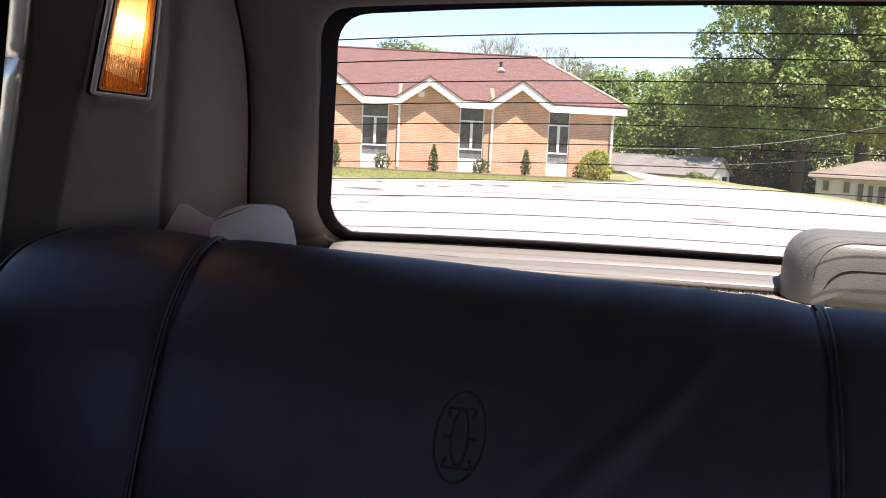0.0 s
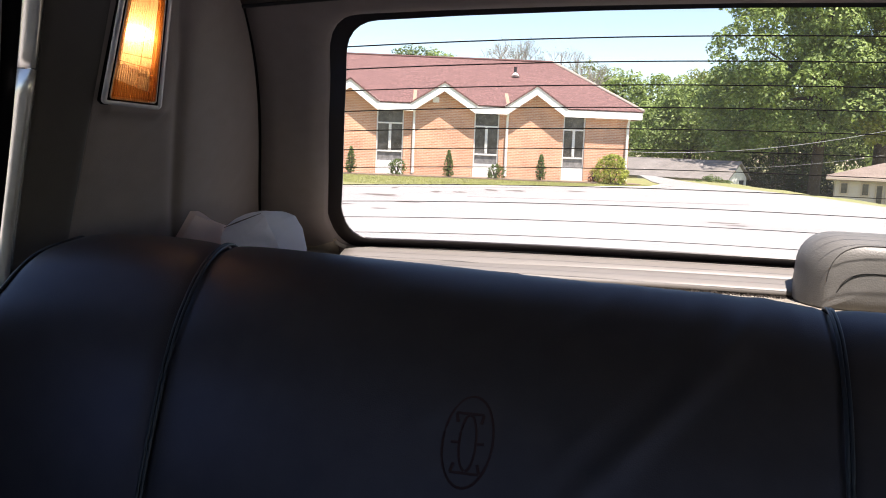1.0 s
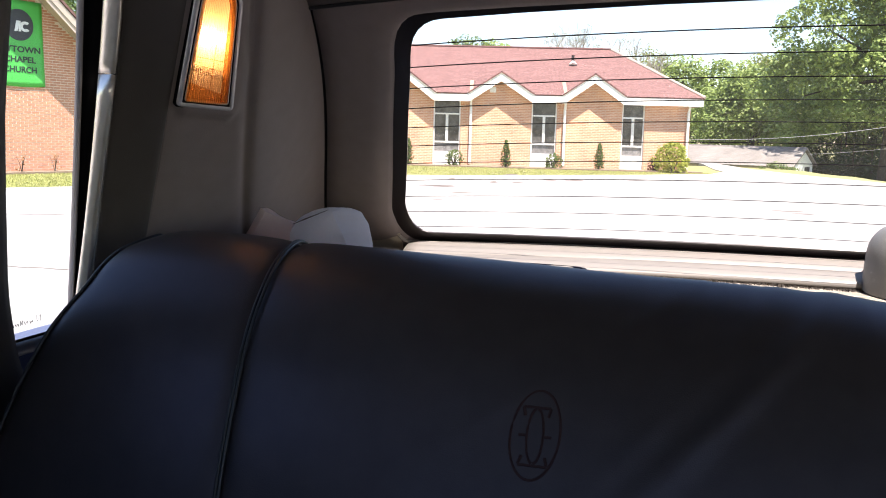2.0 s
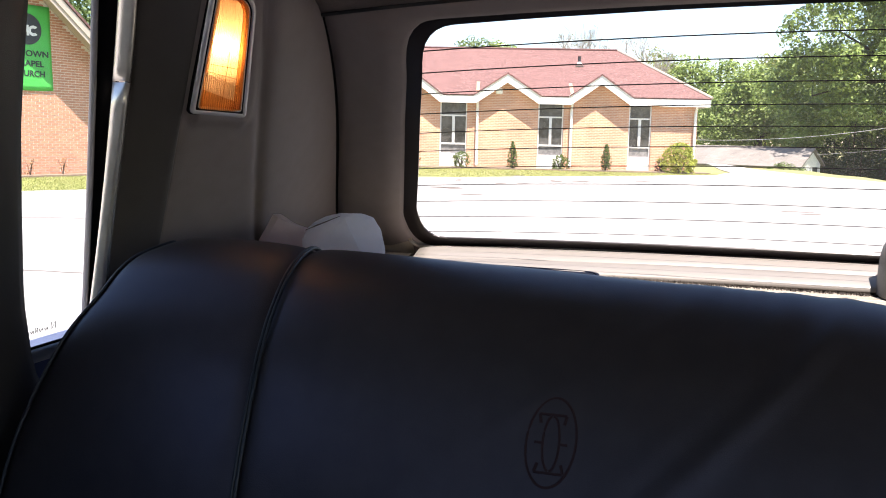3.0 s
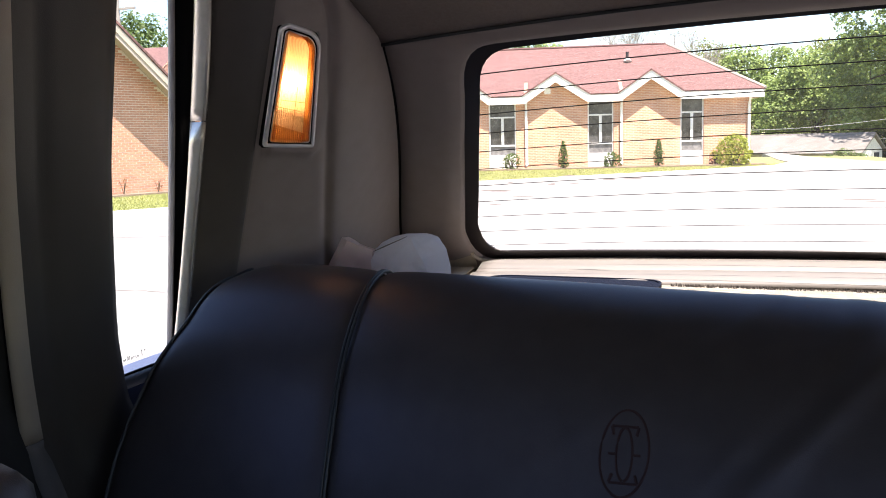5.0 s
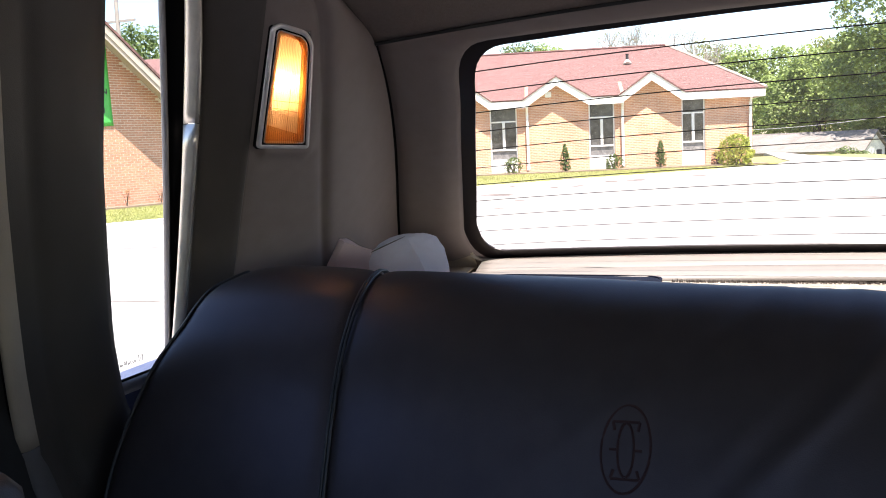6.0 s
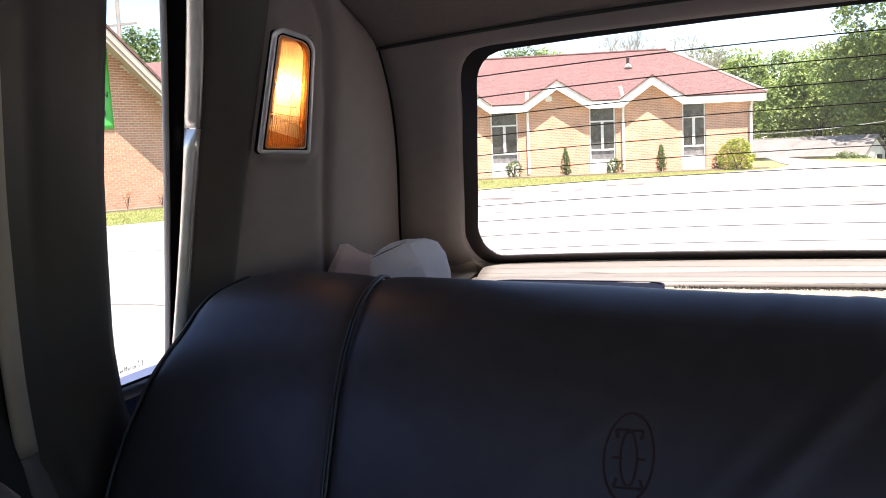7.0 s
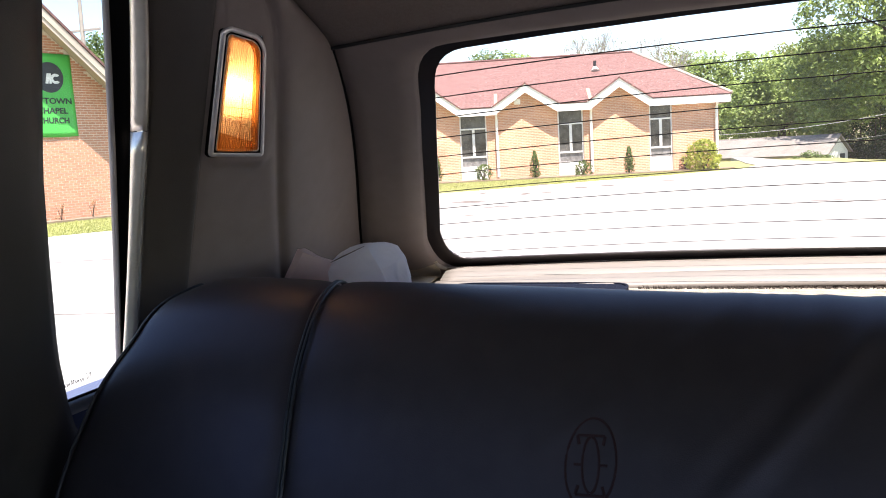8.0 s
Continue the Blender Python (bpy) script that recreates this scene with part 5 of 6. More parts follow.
# roof vent, wall lamp
VB = 3.15
VZ = EZ + slope * (VB + OVER)
under(part("vent", tube_bm([site(1.72, VB, VZ), site(1.72, VB, VZ + 0.36), site(1.72, VB, VZ + 0.40)], [0.065, 0.065, 0.08], 10), DARK), church)
under(part("vent_base", tube_bm([site(1.72, VB - 0.1, VZ - 0.05), site(1.72, VB, VZ + 0.13)], [0.20, 0.07], 10), WHITE), church)
under(part("wall_lamp", prism_bm(rounded([(-1.93, 3.02), (-1.67, 3.02), (-1.67, 3.24), (-1.93, 3.24)], 0.04), 0.12, F @ Matrix.Translation((0, 0, -0.12))), WHITE), church)

# ---- the gabled wing ----
WN = Vector((math.cos(radians(-15)), math.sin(radians(-15)), 0))
WW = Vector((-WN.y, WN.x, 0))


def wing(out, w, z=0.0):
    """A place at the wing's gable wall: metres out from it, along it, up."""
    return Vector((-16.41, 18.421, 0)) + WN * out + WW * w + Vector((0, 0, z))


G = Matrix.Identity(4)
G.col[0].xyz, G.col[1].xyz, G.col[2].xyz, G.translation = WW, (0, 0, 1), -WN, wing(0, 0)
APEX_W, APEX_Z, RSLOPE, W0, W1, OUT = -2.3, 6.29, 0.87, -6.4, 2.4, 0.77
gable = [(W0, -0.2), (W1, -0.2), (W1, APEX_Z + 0.34 - RSLOPE * (W1 - APEX_W)), (APEX_W, APEX_Z + 0.34), (W0, APEX_Z + 0.34 - RSLOPE * (APEX_W - W0))]
wing_wall = under(part("wing_wall", prism_bm(gable, 0.3, G), MORTAR), church)
tagged(wing_wall, "orange brick gable wall of the wing")
S2 = Matrix.Identity(4)
S2.col[0].xyz, S2.col[1].xyz, S2.col[2].xyz, S2.translation = -WN, (0, 0, 1), -WW, wing(-0.3, W1)
under(face_uv(part("wall", prism_bm([(0, -0.2), (14, -0.2), (14, 2.5), (0, 2.5)], 0.3, S2), BRICKWALL), WN, UP), church)
for s in (-1, 1):
    w_end = APEX_W + s * 4.7
    z_end = APEX_Z - RSLOPE * 4.7
    vs = [wing(OUT + 0.03, APEX_W, APEX_Z + 0.37), wing(-15, APEX_W, APEX_Z + 0.37), wing(-15, w_end, z_end + 0.37), wing(OUT + 0.03, w_end, z_end + 0.37)]
    roof_part("roof", vs, [(0, 1, 2, 3) if s > 0 else (3, 2, 1, 0)], WN, (-WW * s + UP * RSLOPE).normalized(), SHINGLE)
    for lo, hi, back in ((0.0, 0.13, 0.03), (0.13, 0.35, 0.0)):
        rk = [(APEX_W, APEX_Z + lo), (w_end, z_end + lo), (w_end, z_end + hi), (APEX_W, APEX_Z + hi)]
        under(part("rake_board", prism_bm(rk, 0.05, Matrix.Translation(WN * (OUT - back)) @ G), RAKE), church)
    rows = [[wing(o, APEX_W, APEX_Z + 0.36), wing(o, w_end, z_end + 0.36)] for o in (0.0, OUT - 0.05)]
    under(loft("soffit", rows, RAKE, thick=0.02, smooth=False), church)

# banner on the gable wall
BC = -0.29                                 # the banner's middle along the wall
banner = tagged(empty("banner", wing(0.05, BC, 2.2)), "green vinyl banner with dark lettering hung on the brick gable", "banner")
rows = []
for j in range(17):
    f = j / 16
    rows.append([wing(0.035 + 0.003 * math.sin(a * 5 + f * 3) * (0.3 + f), BC + a * (0.64 + 0.03 * f * f), 4.30 + (2.19 - 4.30) * f - 0.03 * (1 - a * a) * f) for a in np.linspace(-1, 1, 13)])
under(loft("cloth", rows, BANNER, thick=0.004), banner)
GF = Matrix.Identity(4)
GF.col[0].xyz, GF.col[1].xyz, GF.col[2].xyz, GF.translation = WW, (0, 0, 1), WN, wing(0.0415, 0)
disc = [(BC + 0.39 * math.cos(t), 3.69 + 0.39 * math.sin(t)) for t in np.linspace(0, 2 * math.pi, 41)[:-1]]
under(part("disc", prism_bm(disc, 0.004, GF), INK, label="dark round badge"), banner)
arc = [(-0.125 + 0.145 * math.cos(t), 3.66 + 0.13 * math.sin(t)) for t in np.linspace(0.75, 2 * math.pi - 0.75, 20)]
arc += [(-0.125 + 0.07 * math.cos(t), 3.66 + 0.058 * math.sin(t)) for t in np.linspace(2 * math.pi - 0.9, 0.9, 20)]
under(part("mark", prism_bm(arc, 0.004, GF @ Matrix.Translation((0, 0, 0.006))), PALE), banner)
under(part("mark", prism_bm([(-0.42, 3.53), (-0.34, 3.53), (-0.27, 3.79), (-0.36, 3.79)], 0.004, GF @ Matrix.Translation((0, 0, 0.006))), PALE), banner)
under(part("mark", prism_bm([(-0.31, 3.53), (-0.25, 3.53), (-0.25, 3.79), (-0.31, 3.79)], 0.004, GF @ Matrix.Translation((0, 0, 0.012))), PALE), banner)


def letters(word, right, z, wide, tall):
    """A word of the banner, its capitals tall metres high, from right - wide to right."""
    cu = bpy.data.curves.new("lettering", "FONT")
    cu.body, cu.size, cu.extrude, cu.offset = word, 1.0, 0.003, 0.028
    ob = new("lettering", cu)
    me = bpy.data.meshes.new_from_object(ob.evaluated_get(bpy.context.evaluated_depsgraph_get()))
    bpy.data.objects.remove(ob)
    xs, ys = [v.co.x for v in me.vertices], [v.co.y for v in me.vertices]
    fit_m = Matrix.Diagonal((wide / (max(xs) - min(xs)), tall / (max(ys) - min(ys)), 1, 1)) @ Matrix.Translation((-max(xs), -min(ys), 0))
    me.transform(GF @ Matrix.Translation((right, z, 0.001)) @ fit_m)
    me.materials.clear()
    me.materials.append(LETTER)
    return under(new("lettering", me), banner)


letters("YTOWN", 0.27, 3.015, 0.94, 0.155)
letters("CHAPEL", 0.14, 2.765, 0.86, 0.155)
letters("CHURCH", 0.155, 2.515, 0.89, 0.155)


# ---- plants ----
def leaves(centres, sizes, per, leaf, rng, crest=0.0):
    """Small four-sided leaves scattered in clumps; crest: 0 through the clump, 1 on its sunward skin."""
    cs = np.repeat(np.asarray(centres), per, axis=0)
    rs = np.repeat(np.asarray(sizes), per)[:, None]
    d = rng.normal(size=cs.shape) + np.array((0, -0.15, 0.35)) * crest
    d /= np.linalg.norm(d, axis=1, keepdims=True)
    p = cs + d * rs * rng.uniform(0.25 + 0.45 * crest, 1.0, (len(cs), 1)) ** 0.6 * np.array((1, 1, 1 - 0.3 * crest))
    facing = d * 0.9 + np.array((0, 0, 0.5)) + rng.normal(size=cs.shape) * 0.45
    a = np.cross(facing, rng.normal(size=cs.shape))
    a /= np.linalg.norm(a, axis=1, keepdims=True)
    b = np.cross(facing, a)
    b /= np.linalg.norm(b, axis=1, keepdims=True)
    s = leaf * rng.uniform(0.6, 1.3, (len(cs), 1))
    verts = np.stack([p - a * s, p - b * s * 0.55, p + a * s, p + b * s * 0.55], 1).reshape(-1, 3)
    faces = np.arange(len(verts)).reshape(-1, 4)
    return verts, faces


def quick_mesh(name, verts, faces, material):
    me = bpy.data.meshes.new(name)
    me.vertices.add(len(verts))
    me.vertices.foreach_set("co", verts.astype(np.float32).ravel())
    me.loops.add(faces.size)
    me.loops.foreach_set("vertex_index", faces.astype(np.int32).ravel())
    me.polygons.add(len(faces))
    me.polygons.foreach_set("loop_start", np.arange(0, faces.size, faces.shape[1], dtype=np.int32))
    me.update(calc_edges=True)
    me.materials.append(material)
    return new(name, me)


def crown_points(lobes, count, rng, shell_bias=0.5):
    pts, sizes = [], []
    weights = np.array([rx * ry * rz for _, (rx, ry, rz) in lobes]) ** 0.7
    pick = rng.choice(len(lobes), count, p=weights / weights.sum())
    for k in pick:
        c, r = lobes[k]
        d = rng.normal(size=3)
        d /= np.linalg.norm(d)
        f = rng.uniform(0.15, 1.0) ** shell_bias
        f *= 1 + 0.22 * noise.noise(Vector(d * 2.3) + Vector((k * 3.1, 0, 0)))
        pts.append(np.array(c) + d * np.array(r) * f)
        sizes.append(rng.uniform(0.6, 1.2))
    return np.array(pts), np.array(sizes)


def tree(name, base, top, lobes, clumps, per, leaf, clump, material, seed, label, trunk=0.35, category="tree"):
    rng = np.random.default_rng(seed)
    t = tagged(empty(name, base), label, category, group=GROUPS.get(name, ""))
    base, top = Vector(base), Vector(top)
    bm = tube_bm([base + Vector((0, 0, -0.3)), base.lerp(top, 0.3) + Vector((0.1, 0, 0)), base.lerp(top, 0.65), top], [trunk * 1.25, trunk, trunk * 0.65, trunk * 0.2], 9)
    for k, (c, r) in enumerate(lobes):
        a = base.lerp(top, 0.35 + 0.4 * (k % 4) / 4)
        c = Vector(c)
        tube_bm([a, a.lerp(c, 0.5) + Vector((0, 0, 0.06 * (c - a).length)), c, c + Vector((0, 0, r[2] * 0.5))], [trunk * 0.45, trunk * 0.3, trunk * 0.16, trunk * 0.05], 6, bm)
    under(part("trunk", bm, BARK, smooth=True), t)
    pts, sizes = crown_points(lobes, clumps, rng, 0.3)
    v, f = leaves(pts, sizes * clump, per, leaf, rng, 1.0)
    under(quick_mesh("crown", v, f, material), t)
    return t


def shrub(name, at, radius, tall, count, leaf, material, seed, label, cone=False):
    rng = np.random.default_rng(seed)
    s = tagged(empty(name, at), label, "shrub", group=GROUPS.get(name, ""))
    bm = bmesh.new()
    for k in range(5):
        a = k * 1.3
        tube_bm([Vector(at) + Vector((0, 0, -0.05)), Vector(at) + Vector((0.3 * radius * math.cos(a), 0.3 * radius * math.sin(a), tall * 0.4)), Vector(at) + Vector((0.6 * radius * math.cos(a), 0.6 * radius * math.sin(a), tall * 0.7))], [0.03, 0.02, 0.008], 5, bm)
    under(part("stem", bm, BARK), s)
    pts = []
    for _ in range(count):
        z = rng.uniform(0.03, 1.0)
        if cone:
            r = radius * min(1, (1.05 - z) * 1.5 + 0.05) * min(1, z * 5 + 0.6)
        else:
            r = radius * math.sqrt(max(0.05, 1 - (2 * max(z, 0.42) - 1) ** 2)) * (1 + 0.25 * noise.noise(Vector((z * 4, seed, 0))))
        a, q = rng.uniform(0, 6.283), rng.uniform(0.3, 1) ** 0.5
        r *= 1 + 0.2 * math.sin(a * 3 + seed)
        pts.append((at[0] + r * q * math.cos(a), at[1] + r * q * math.sin(a), at[2] + z * tall))
    v, f = leaves(pts, np.full(len(pts), 0.10 * radius + 0.02), 8, leaf, rng)
    under(quick_mesh("foliage", v, f, material), s)
    return s


for u, b, h in ((-1.20, -1.0, 1.06), (2.53, -1.0, 1.02), (-5.15, -1.0, 1.04), (-9.0, -1.0, 1.0)):
    shrub("conical_shrub", site(u, b, 0.04), 0.20, h, 260, 0.030, LEAFDARK, int(u * 10) % 97, "narrow clipped green conifer shrub against the brick wall", cone=True)
for u, h in ((-3.3, 0.62), (0.72, 0.58), (-7.3, 0.6)):
    shrub("window_shrub", site(u, -0.8, 0.02), 0.34, h, 130, 0.035, LEAFDARK, int(u * 10) % 89, "small loose green shrub below the window")
shrub("yellow_bush", site(5.45, -1.05, 0.0), 0.66, 1.16, 620, 0.042, LEAFYELLOW, 17, "large rounded yellow-green bush at the wall's corner")
shrub("red_shrub", site(4.76, -0.75, 0.0), 0.20, 0.50, 60, 0.035, LEAFRED, 23, "small reddish shrub beside the bush")
for w, h in ((-1.4, 0.5), (-0.52, 0.42), (0.40, 0.42), (1.5, 0.4)):
    p = wing(0.30, w, 0.0)
    s = tagged(empty("rose_shrub", p), "sparse young shrub in the mulch by the wall", "shrub", group="young shrubs by the wing")
    bm = bmesh.new()
    for k in range(4):
        tube_bm([p, p + Vector((0.05 * math.cos(k * 2), 0.05 * math.sin(k * 2), h * 0.6)), p + Vector((0.12 * math.cos(k * 2), 0.12 * math.sin(k * 2), h))], [0.01, 0.007, 0.003], 5, bm)
    under(part("stem", bm, BARK), s)
    rng = np.random.default_rng(int(w * 10) % 50)
    pts = [(p.x + rng.uniform(-0.13, 0.13), p.y + rng.uniform(-0.13, 0.13), h * rng.uniform(0.15, 1.05)) for _ in range(11)]
    v, f = leaves(pts, np.full(11, 0.05), 4, 0.028, rng)
    under(quick_mesh("foliage", v, f, LEAFTAN), s)
# mulch beds
for pts in ([wing(0.02, -6), wing(0.55, -6), wing(0.55, 2.4), wing(0.02, 2.4)], [site(-9.0, -1.25), site(6.6, -1.25), site(6.6, 0), site(-9.0, 0)]):
    bm = bmesh.new()
    vs = [bm.verts.new((p.x, p.y, z)) for z in (-0.1, 0.03) for p in pts]
    for f in ((4, 5, 6, 7), (0, 1, 5, 4), (1, 2, 6, 5), (2, 3, 7, 6), (3, 0, 4, 7)):
        bm.faces.new([vs[i] for i in f])
    tagged(part("mulch_bed", bm, MULCH), "thin brown mulch bed along the wall", "mulch", kind="structure")

# ---- trees ----
def far(x, y, z, k=1.12):
    return (0.17 + (x - 0.17) * k, y * k, 1.19 + (z - 1.19) * k)


big = [((9.6, 50, 10.5), (5.0, 4.2, 4.2)), ((6.2, 49, 7.0), (3.0, 3, 2.9)), ((12.6, 49.5, 8.0), (4.4, 3.5, 4.5)), ((8.5, 48, 5.0), (3.6, 2.6, 2.8)), ((13.0, 48, 4.4), (3.4, 2.5, 2.4)), ((5.2, 50, 3.8), (2.4, 2.5, 2.4)), ((16, 50, 8), (3.5, 3, 5)), ((7.3, 50, 11.0), (2.8, 3, 2.4)), ((10.5, 47.5, 7.5), (2.5, 2, 2.0))]
tree("broadleaf_tree", (10.4, 56, -2.1), far(9.6, 50.3, 12.5), [(far(*c), tuple(q * 1.12 for q in rr)) for c, rr in big],
     640, 150, 0.122, 0.90, LEAF, 4, "tall full-crowned green broadleaf tree beyond the lot", 0.32)
tree("broadleaf_tree", (16.5, 66, -2.1), (16.0, 66, 12), [((15.5, 66, 9), (6, 3, 6)), ((20.5, 65, 7), (5, 3, 6)), ((11.5, 67, 5), (5, 3, 4.5))], 500, 60, 0.15, 1.1, LEAFDARK, 6, "dark green broadleaf tree behind the larger one", 0.45)
tree("broadleaf_tree", (3.2, 64, -2.1), (3.4, 64, 6.0), [((3.6, 64, 4.4), (2.8, 2.5, 2.5)), ((5.9, 63, 3.0), (2.6, 2.2, 2.4)), ((1.4, 64, 3.0), (2.4, 2.2, 2.2))], 420, 60, 0.115, 0.8, LEAF, 8, "smaller green tree behind the shed", 0.3)
for k, (x, y, h) in enumerate(((9.2, 59.0, 3.0), (10.2, 58.6, 2.8), (11.4, 59.5, 3.2), (12.8, 59.0, 3.0), (8.8, 61.5, 3.4), (7.4, 62.5, 3.2), (6.4, 63.0, 3.6), (7.4, 66.5, 5.0), (8.6, 67.0, 5.4), (9.8, 66.5, 5.0), (11.0, 67.0, 5.2), (12.2, 66.5, 4.8))):
    tree("understory_shrub", (x, y, -2.1), (x, y, h - 1.6), [((x, y, -2.0 + h * 0.45), (1.2, 0.9, h * 0.5)), ((x + 0.6, y, -2.0 + h * 0.3), (1.0, 0.8, h * 0.35))], 130, 26, 0.085, 0.36, LEAFSHADE, 140 + k, "undergrowth beneath the tree, its shade put into dark green leaves", 0.06, "shrub")
tree("broadleaf_tree", (15.6, 54.5, -2.1), (15.2, 54.5, 8.5), [((14.6, 54, 8.6), (1.9, 1.6, 2.2)), ((15.3, 53.6, 5.6), (1.9, 1.5, 1.9)), ((14.2, 53.8, 3.6), (2.0, 1.5, 1.5)), ((16.4, 54, 10.4), (2.2, 1.8, 2.4))], 300, 110, 0.118, 0.72, LEAFYELLOW, 9, "yellow-green young tree in front of the larger one", 0.2)
r = random.Random(11)
for k in range(11):
    x = -5 + k * 3.1 + r.uniform(-0.8, 0.8)
    y = 84 + r.uniform(-5, 5)
    h = r.uniform(8.6, 9.6) if x < 8 else r.uniform(9.4, 11.0)
    tree("wood_tree", (x, y, -2.1), (x, y, h * 0.9), [((x, y, h * 0.62), (2.9, 2.4, h * 0.36)), ((x + 1.2, y - 1, h * 0.35), (2.6, 2, h * 0.28)), ((x - 1.4, y - 1, h * 0.3), (2.4, 2, h * 0.26))],
         190, 56, 0.15, 1.1, (LEAFPALE, LEAF, LEAF)[k % 3], 20 + k, "green tree in the wood beyond the lot", 0.3)
for k, (x, y, h, w) in enumerate(((-17.9, 66, 9.0, 2.0), (-15.8, 66.5, 8.7, 1.7), (-34.6, 42, 9.4, 2.2), (-31.6, 46, 8.8, 2.6), (-38.5, 44, 9.6, 2.8), (-44, 47, 10.0, 3.4), (-28.0, 52, 9.0, 2.6))):
    tree("broadleaf_tree", (x, y, 0), (x, y, h * 0.85), [((x, y, h * 0.72), (w, w, h * 0.26)), ((x + w * 0.5, y, h * 0.5), (w * 0.8, w * 0.8, h * 0.25)), ((x - w * 0.5, y, h * 0.5), (w * 0.8, w * 0.8, h * 0.25))], 420, 34, 0.11, 0.7, (LEAFDARK, LEAF)[k % 2], 60 + k, "green tree showing above the church roof", 0.3)


def bare_tree(base, h, seed):
    """A tree just coming into leaf: fine branches with few leaves."""
    r = random.Random(seed)
    t = tagged(empty("budding_tree", base), "thin tree barely in leaf behind the roof", "tree", group=GROUPS["budding_tree"])
    bm, tips = bmesh.new(), []

    def grow(p, d, length, rad, depth):
        q = p + d * length
        tube_bm([p, p.lerp(q, 0.5) + Vector((r.uniform(-1, 1), r.uniform(-1, 1), 0)) * length * 0.06, q], [rad, rad * 0.8, rad * 0.6], 5, bm)
        if depth == 0:
            tips.append(q)
            return
        for _ in range(3):
            e = (d + Vector((r.uniform(-0.7, 0.7), r.uniform(-0.7, 0.7), r.uniform(-0.05, 0.5)))).normalized()
            grow(q, e, length * r.uniform(0.55, 0.75), max(rad * 0.6, 0.009), depth - 1)
    grow(Vector(base), Vector((0, 0, 1)), h * 0.42, 0.11, 5)
    under(part("trunk", bm, POLE), t)
    rng = np.random.default_rng(seed)
    v, f = leaves(np.array([tuple(p) for p in tips[::5]]), np.full(len(tips[::5]), 0.30), 3, 0.06, rng)
    under(quick_mesh("crown", v, f, LEAFPALE), t)


for x, y, h, s in ((-9.2, 66, 8.6, 1), (-10.6, 67, 7.8, 5), (-7.8, 66, 7.6, 7), (-5.6, 66, 8.2, 2), (-4.2, 66, 7.6, 3), (-3.0, 67, 6.6, 4)):
    bare_tree((x, y, 0), h, s)

# ---- shed, house, pole, cables beyond ----
shed = tagged(empty("shed", (2, 55, -2.1)), "low shed with grey shingle roof and white end wall", "shed")
SH = Matrix.Translation((4.95, 52.2, 0)) @ Matrix.Rotation(radians(-25), 4, "Z")
END = SH @ Matrix(((0, 0, 1, 0), (1, 0, 0, 0), (0, 1, 0, 0), (0, 0, 0, 1)))
under(part("wall", prism_bm([(0, -2.2), (3.2, -2.2), (3.2, 0.10), (1.6, 0.93), (0, 0.10)], 0.15, END), WHITE, label="white gable end wall"), shed)
bm = box_bm(-14, 0.05, -2.2, 0, 0.2, 0.10)
bm.transform(SH)
under(part("wall", bm, SIDING), shed)
for y0, y1 in ((-0.35, 1.6), (3.55, 1.6)):
    vs = [SH @ Vector(p) for p in ((-14, y0, -0.02), (0.3, y0, -0.02), (0.3, y1, 1.0), (-14, y1, 1.0))]
    o = mesh_ob("roof", vs, [(0, 1, 2, 3)], GREYROOF)
    face_uv(o, SH.col[0].xyz, Vector((0, 0.85, 0.5)))
    sd = o.modifiers.new("solid", "SOLIDIFY")
    sd.thickness = 0.1
    under(o, shed)
bm = box_bm(0.151, 1.9, -1.9, 0.17, 2.7, -0.05)
bm.transform(SH)
under(part("opening", bm, DARK, label="dark doorway"), shed)

house = tagged(empty("house", (14, 45, -2.1)), "small grey single-storey house with a brown hipped roof", "house")
HX0, HX1, HY0, HY1, HZ = 8.80, 19.0, 42.0, 49.0, 0.56
under(part("wall", box_bm(HX0, HY0, -2.2, HX1, HY1, HZ + 0.02), SIDING), house)
hv = [(HX0 - 0.4, HY0 - 0.4, HZ), (HX1 + 0.4, HY0 - 0.4, HZ), (HX1 + 0.4, HY1 + 0.4, HZ), (HX0 - 0.4, HY1 + 0.4, HZ), (HX0 + 2.1, 45.5, 1.30), (HX1 - 2.1, 45.5, 1.30)]
for f, al, up in (((0, 1, 5, 4), Vector((1, 0, 0)), Vector((0, 1, 0.27))), ((3, 0, 4), Vector((0, 1, 0)), Vector((1, 0, 0.4))), ((2, 3, 4, 5), Vector((1, 0, 0)), Vector((0, -1, 0.27))), ((1, 2, 5), Vector((0, 1, 0)), Vector((-1, 0, 0.4)))):
    o = mesh_ob("roof", [hv[i] for i in f], [tuple(range(len(f)))], BROWNROOF)
    face_uv(o, al, up.normalized())
    s = o.modifiers.new("solid", "SOLIDIFY")
    s.thickness = 0.14
    under(o, house)
under(part("eave_board", box_bm(HX0 - 0.42, HY0 - 0.44, HZ - 0.09, HX1 + 0.4, HY0 - 0.38, HZ + 0.0), RAKE), house)


def house_window(x0, x1, z0, z1, door=False):
    g = under(part("door" if door else "window", box_bm(x0, HY0 - 0.05, z0, x1, HY0 - 0.003, z1), RAKE), house)
    o = part("pane", box_bm(x0 + 0.07, HY0 - 0.07, z0 + 0.07, x1 - 0.07, HY0 - 0.052, z1 - 0.07), PANE)
    under(o, g)


house_window(8.97, 9.36, -0.20, 0.38)
house_window(9.84, 10.22, -0.25, 0.38)
house_window(10.42, 10.78, -1.7, 0.34, True)
house_window(10.84, 11.18, -1.3, 0.26)
house_window(11.24, 11.68, -1.3, 0.26)
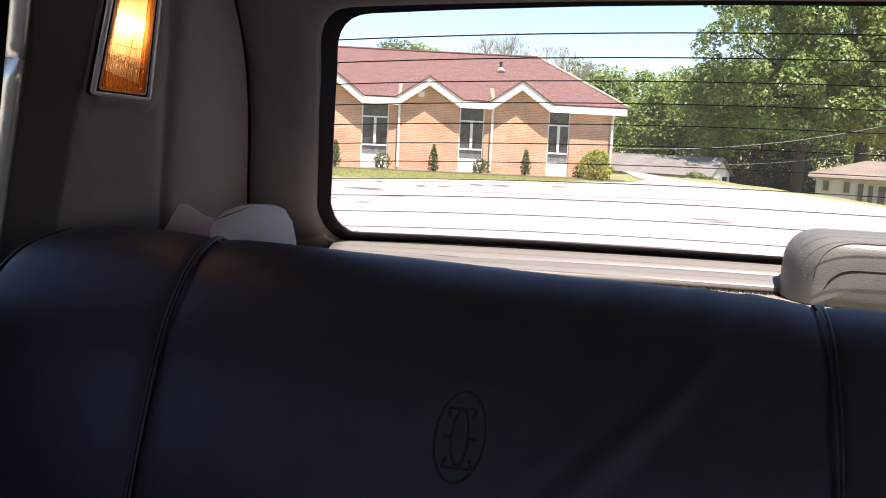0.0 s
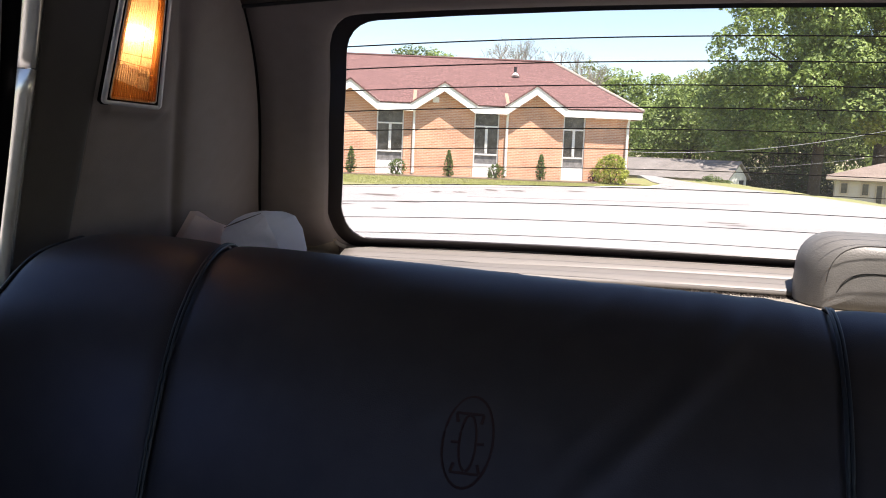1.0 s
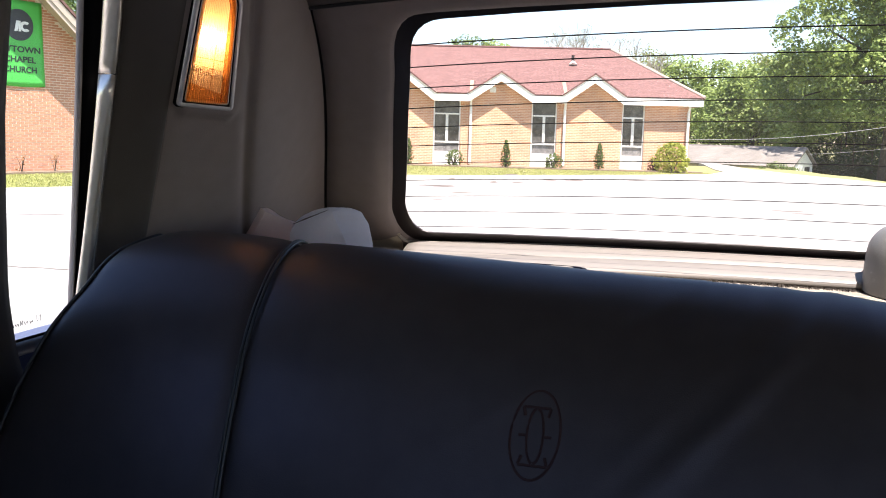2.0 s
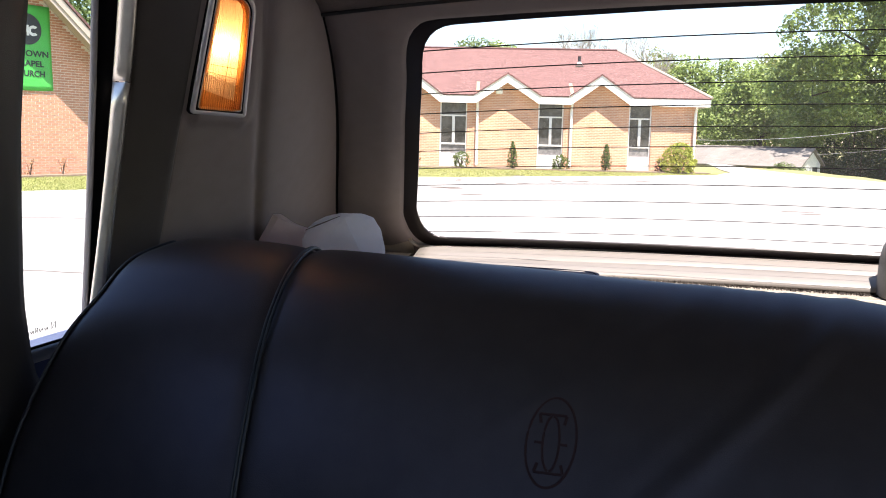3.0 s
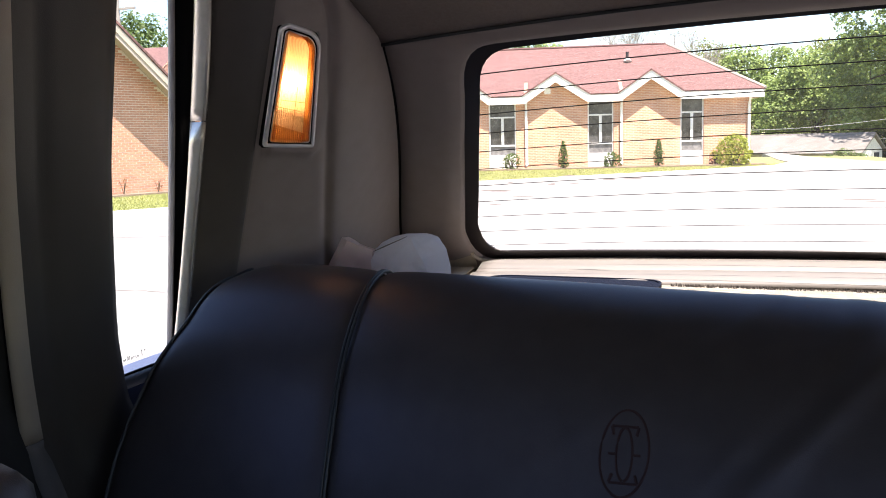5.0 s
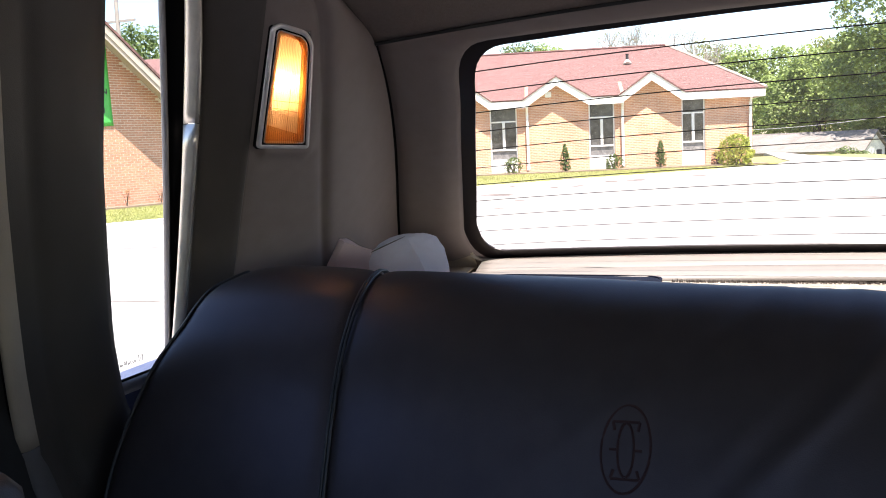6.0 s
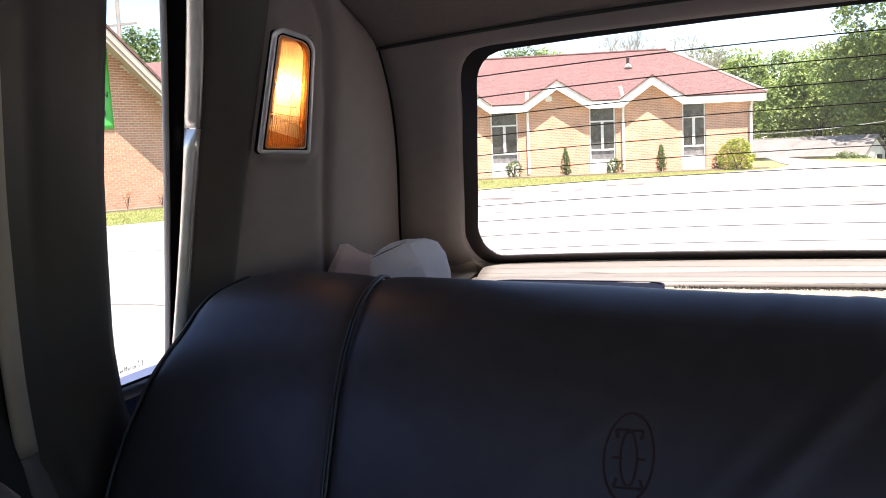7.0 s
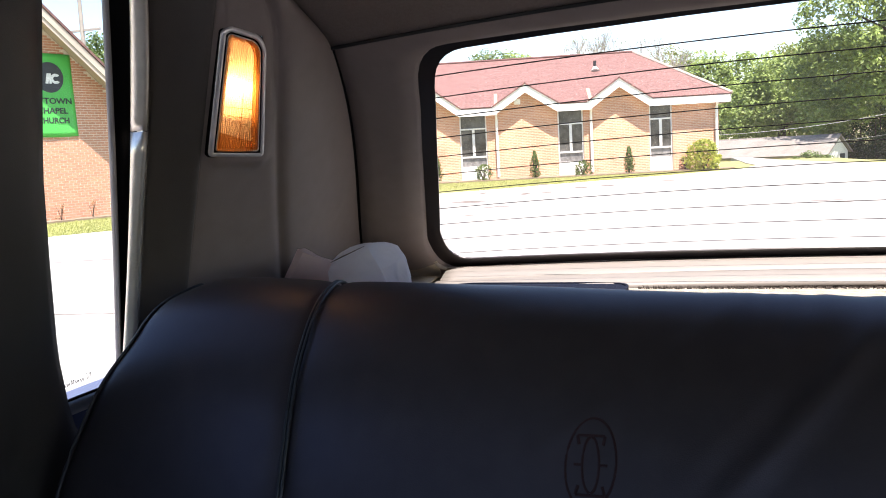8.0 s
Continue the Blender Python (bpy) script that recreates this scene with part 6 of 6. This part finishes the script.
# the house stands turned a little towards the lot
house.matrix_basis = Matrix.Translation((HX0, HY0, 0)) @ Matrix.Rotation(radians(-11), 4, "Z") @ Matrix.Translation((-HX0, -HY0, 0)) @ house.matrix_basis
tree("small_bush", (3.9, 46.5, -1.4), (3.9, 46.5, 0.0), [((3.7, 46.5, -0.35), (1.0, 0.7, 0.55)), ((4.5, 46.6, -0.5), (0.8, 0.6, 0.5))], 150, 40, 0.05, 0.2, LEAFDARK, 91, "low green bush in front of the shed", 0.06, "bush")

PX, PY = -27.95, 33.0
pole = tagged(empty("utility_pole", (PX, PY, 0)), "weathered wooden utility pole with a crossarm", "utility pole")
under(part("post", tube_bm([(PX, PY, -0.2), (PX, PY, 12.0)], [0.13, 0.08], 10), POLE), pole)
under(part("crossarm", box_bm(PX - 0.95, PY - 0.05, 7.62, PX + 1.0, PY + 0.05, 7.72), POLE), pole)
for dx in (-0.85, -0.4, 0.4, 0.9):
    under(part("insulator", tube_bm([(PX + dx, PY, 7.72), (PX + dx, PY, 7.84)], [0.04, 0.03], 8), PALE), pole)


def cable(a, b, sag, rad, label):
    a, b = Vector(a), Vector(b)
    pts = [a.lerp(b, f) - Vector((0, 0, sag * 4 * f * (1 - f))) for f in np.linspace(0, 1, 25)]
    return tagged(part("cable", tube_bm(pts, rad, 5), CABLE), label, "cable")


cable((-1.5, 42, 1.36), (13.2, 42, 3.40), 0.62, 0.010, "pale overhead cable sagging beyond the lot")
cable((4.8, 42.2, 0.80), (12.5, 42.2, 2.05), 0.18, 0.005, "thin grey overhead cable near the house")

# ---- bricks of the wing's gable, last ----
BW, BH, GAP = 0.200, 0.0542, 0.0125


def brick_mesh(w):
    bm = box_bm(0, 0, 0, w, BH, 0.004)
    me = bpy.data.meshes.new("brick")
    bmesh.ops.transform(bm, matrix=Matrix.Identity(4), verts=bm.verts)
    bmesh.ops.recalc_face_normals(bm, faces=bm.faces)
    bm.to_mesh(me)
    bm.free()
    me.materials.append(BRICK)
    return me


whole = brick_mesh(BW)
single, vs, fs = 0, [], []
for row in range(100):
    z = 0.03 + row * (BH + GAP)
    w = -3.4 + (0.5 * (BW + GAP) if row % 2 else 0)
    while w < 2.2:
        if z + BH < APEX_Z - RSLOPE * abs(w + BW / 2 - APEX_W) + 0.31:
            if -0.8 <= w <= 1.5 and 0.30 <= z <= 2.15 and single < 300:
                o = new("brick", whole)
                o.parent = wing_wall
                o.matrix_parent_inverse = wing_wall.matrix_world.inverted()
                o.matrix_basis = G @ Matrix.Translation((w, z, -0.004))
                single += 1
            else:
                b0 = len(vs)
                for a in (w, w + BW):
                    for h in (z, z + BH):
                        for c in (0.0, -0.004):
                            vs.append(G @ Vector((a, h, c)))
                fs += [tuple(b0 + i for i in f) for f in ((1, 5, 7, 3), (0, 1, 3, 2), (4, 6, 7, 5), (2, 3, 7, 6), (0, 4, 5, 1))]
        w += BW + GAP
rest = mesh_ob("bricks", vs, fs, BRICK)
rest.parent = wing_wall
tagged(rest, kind="stuff")
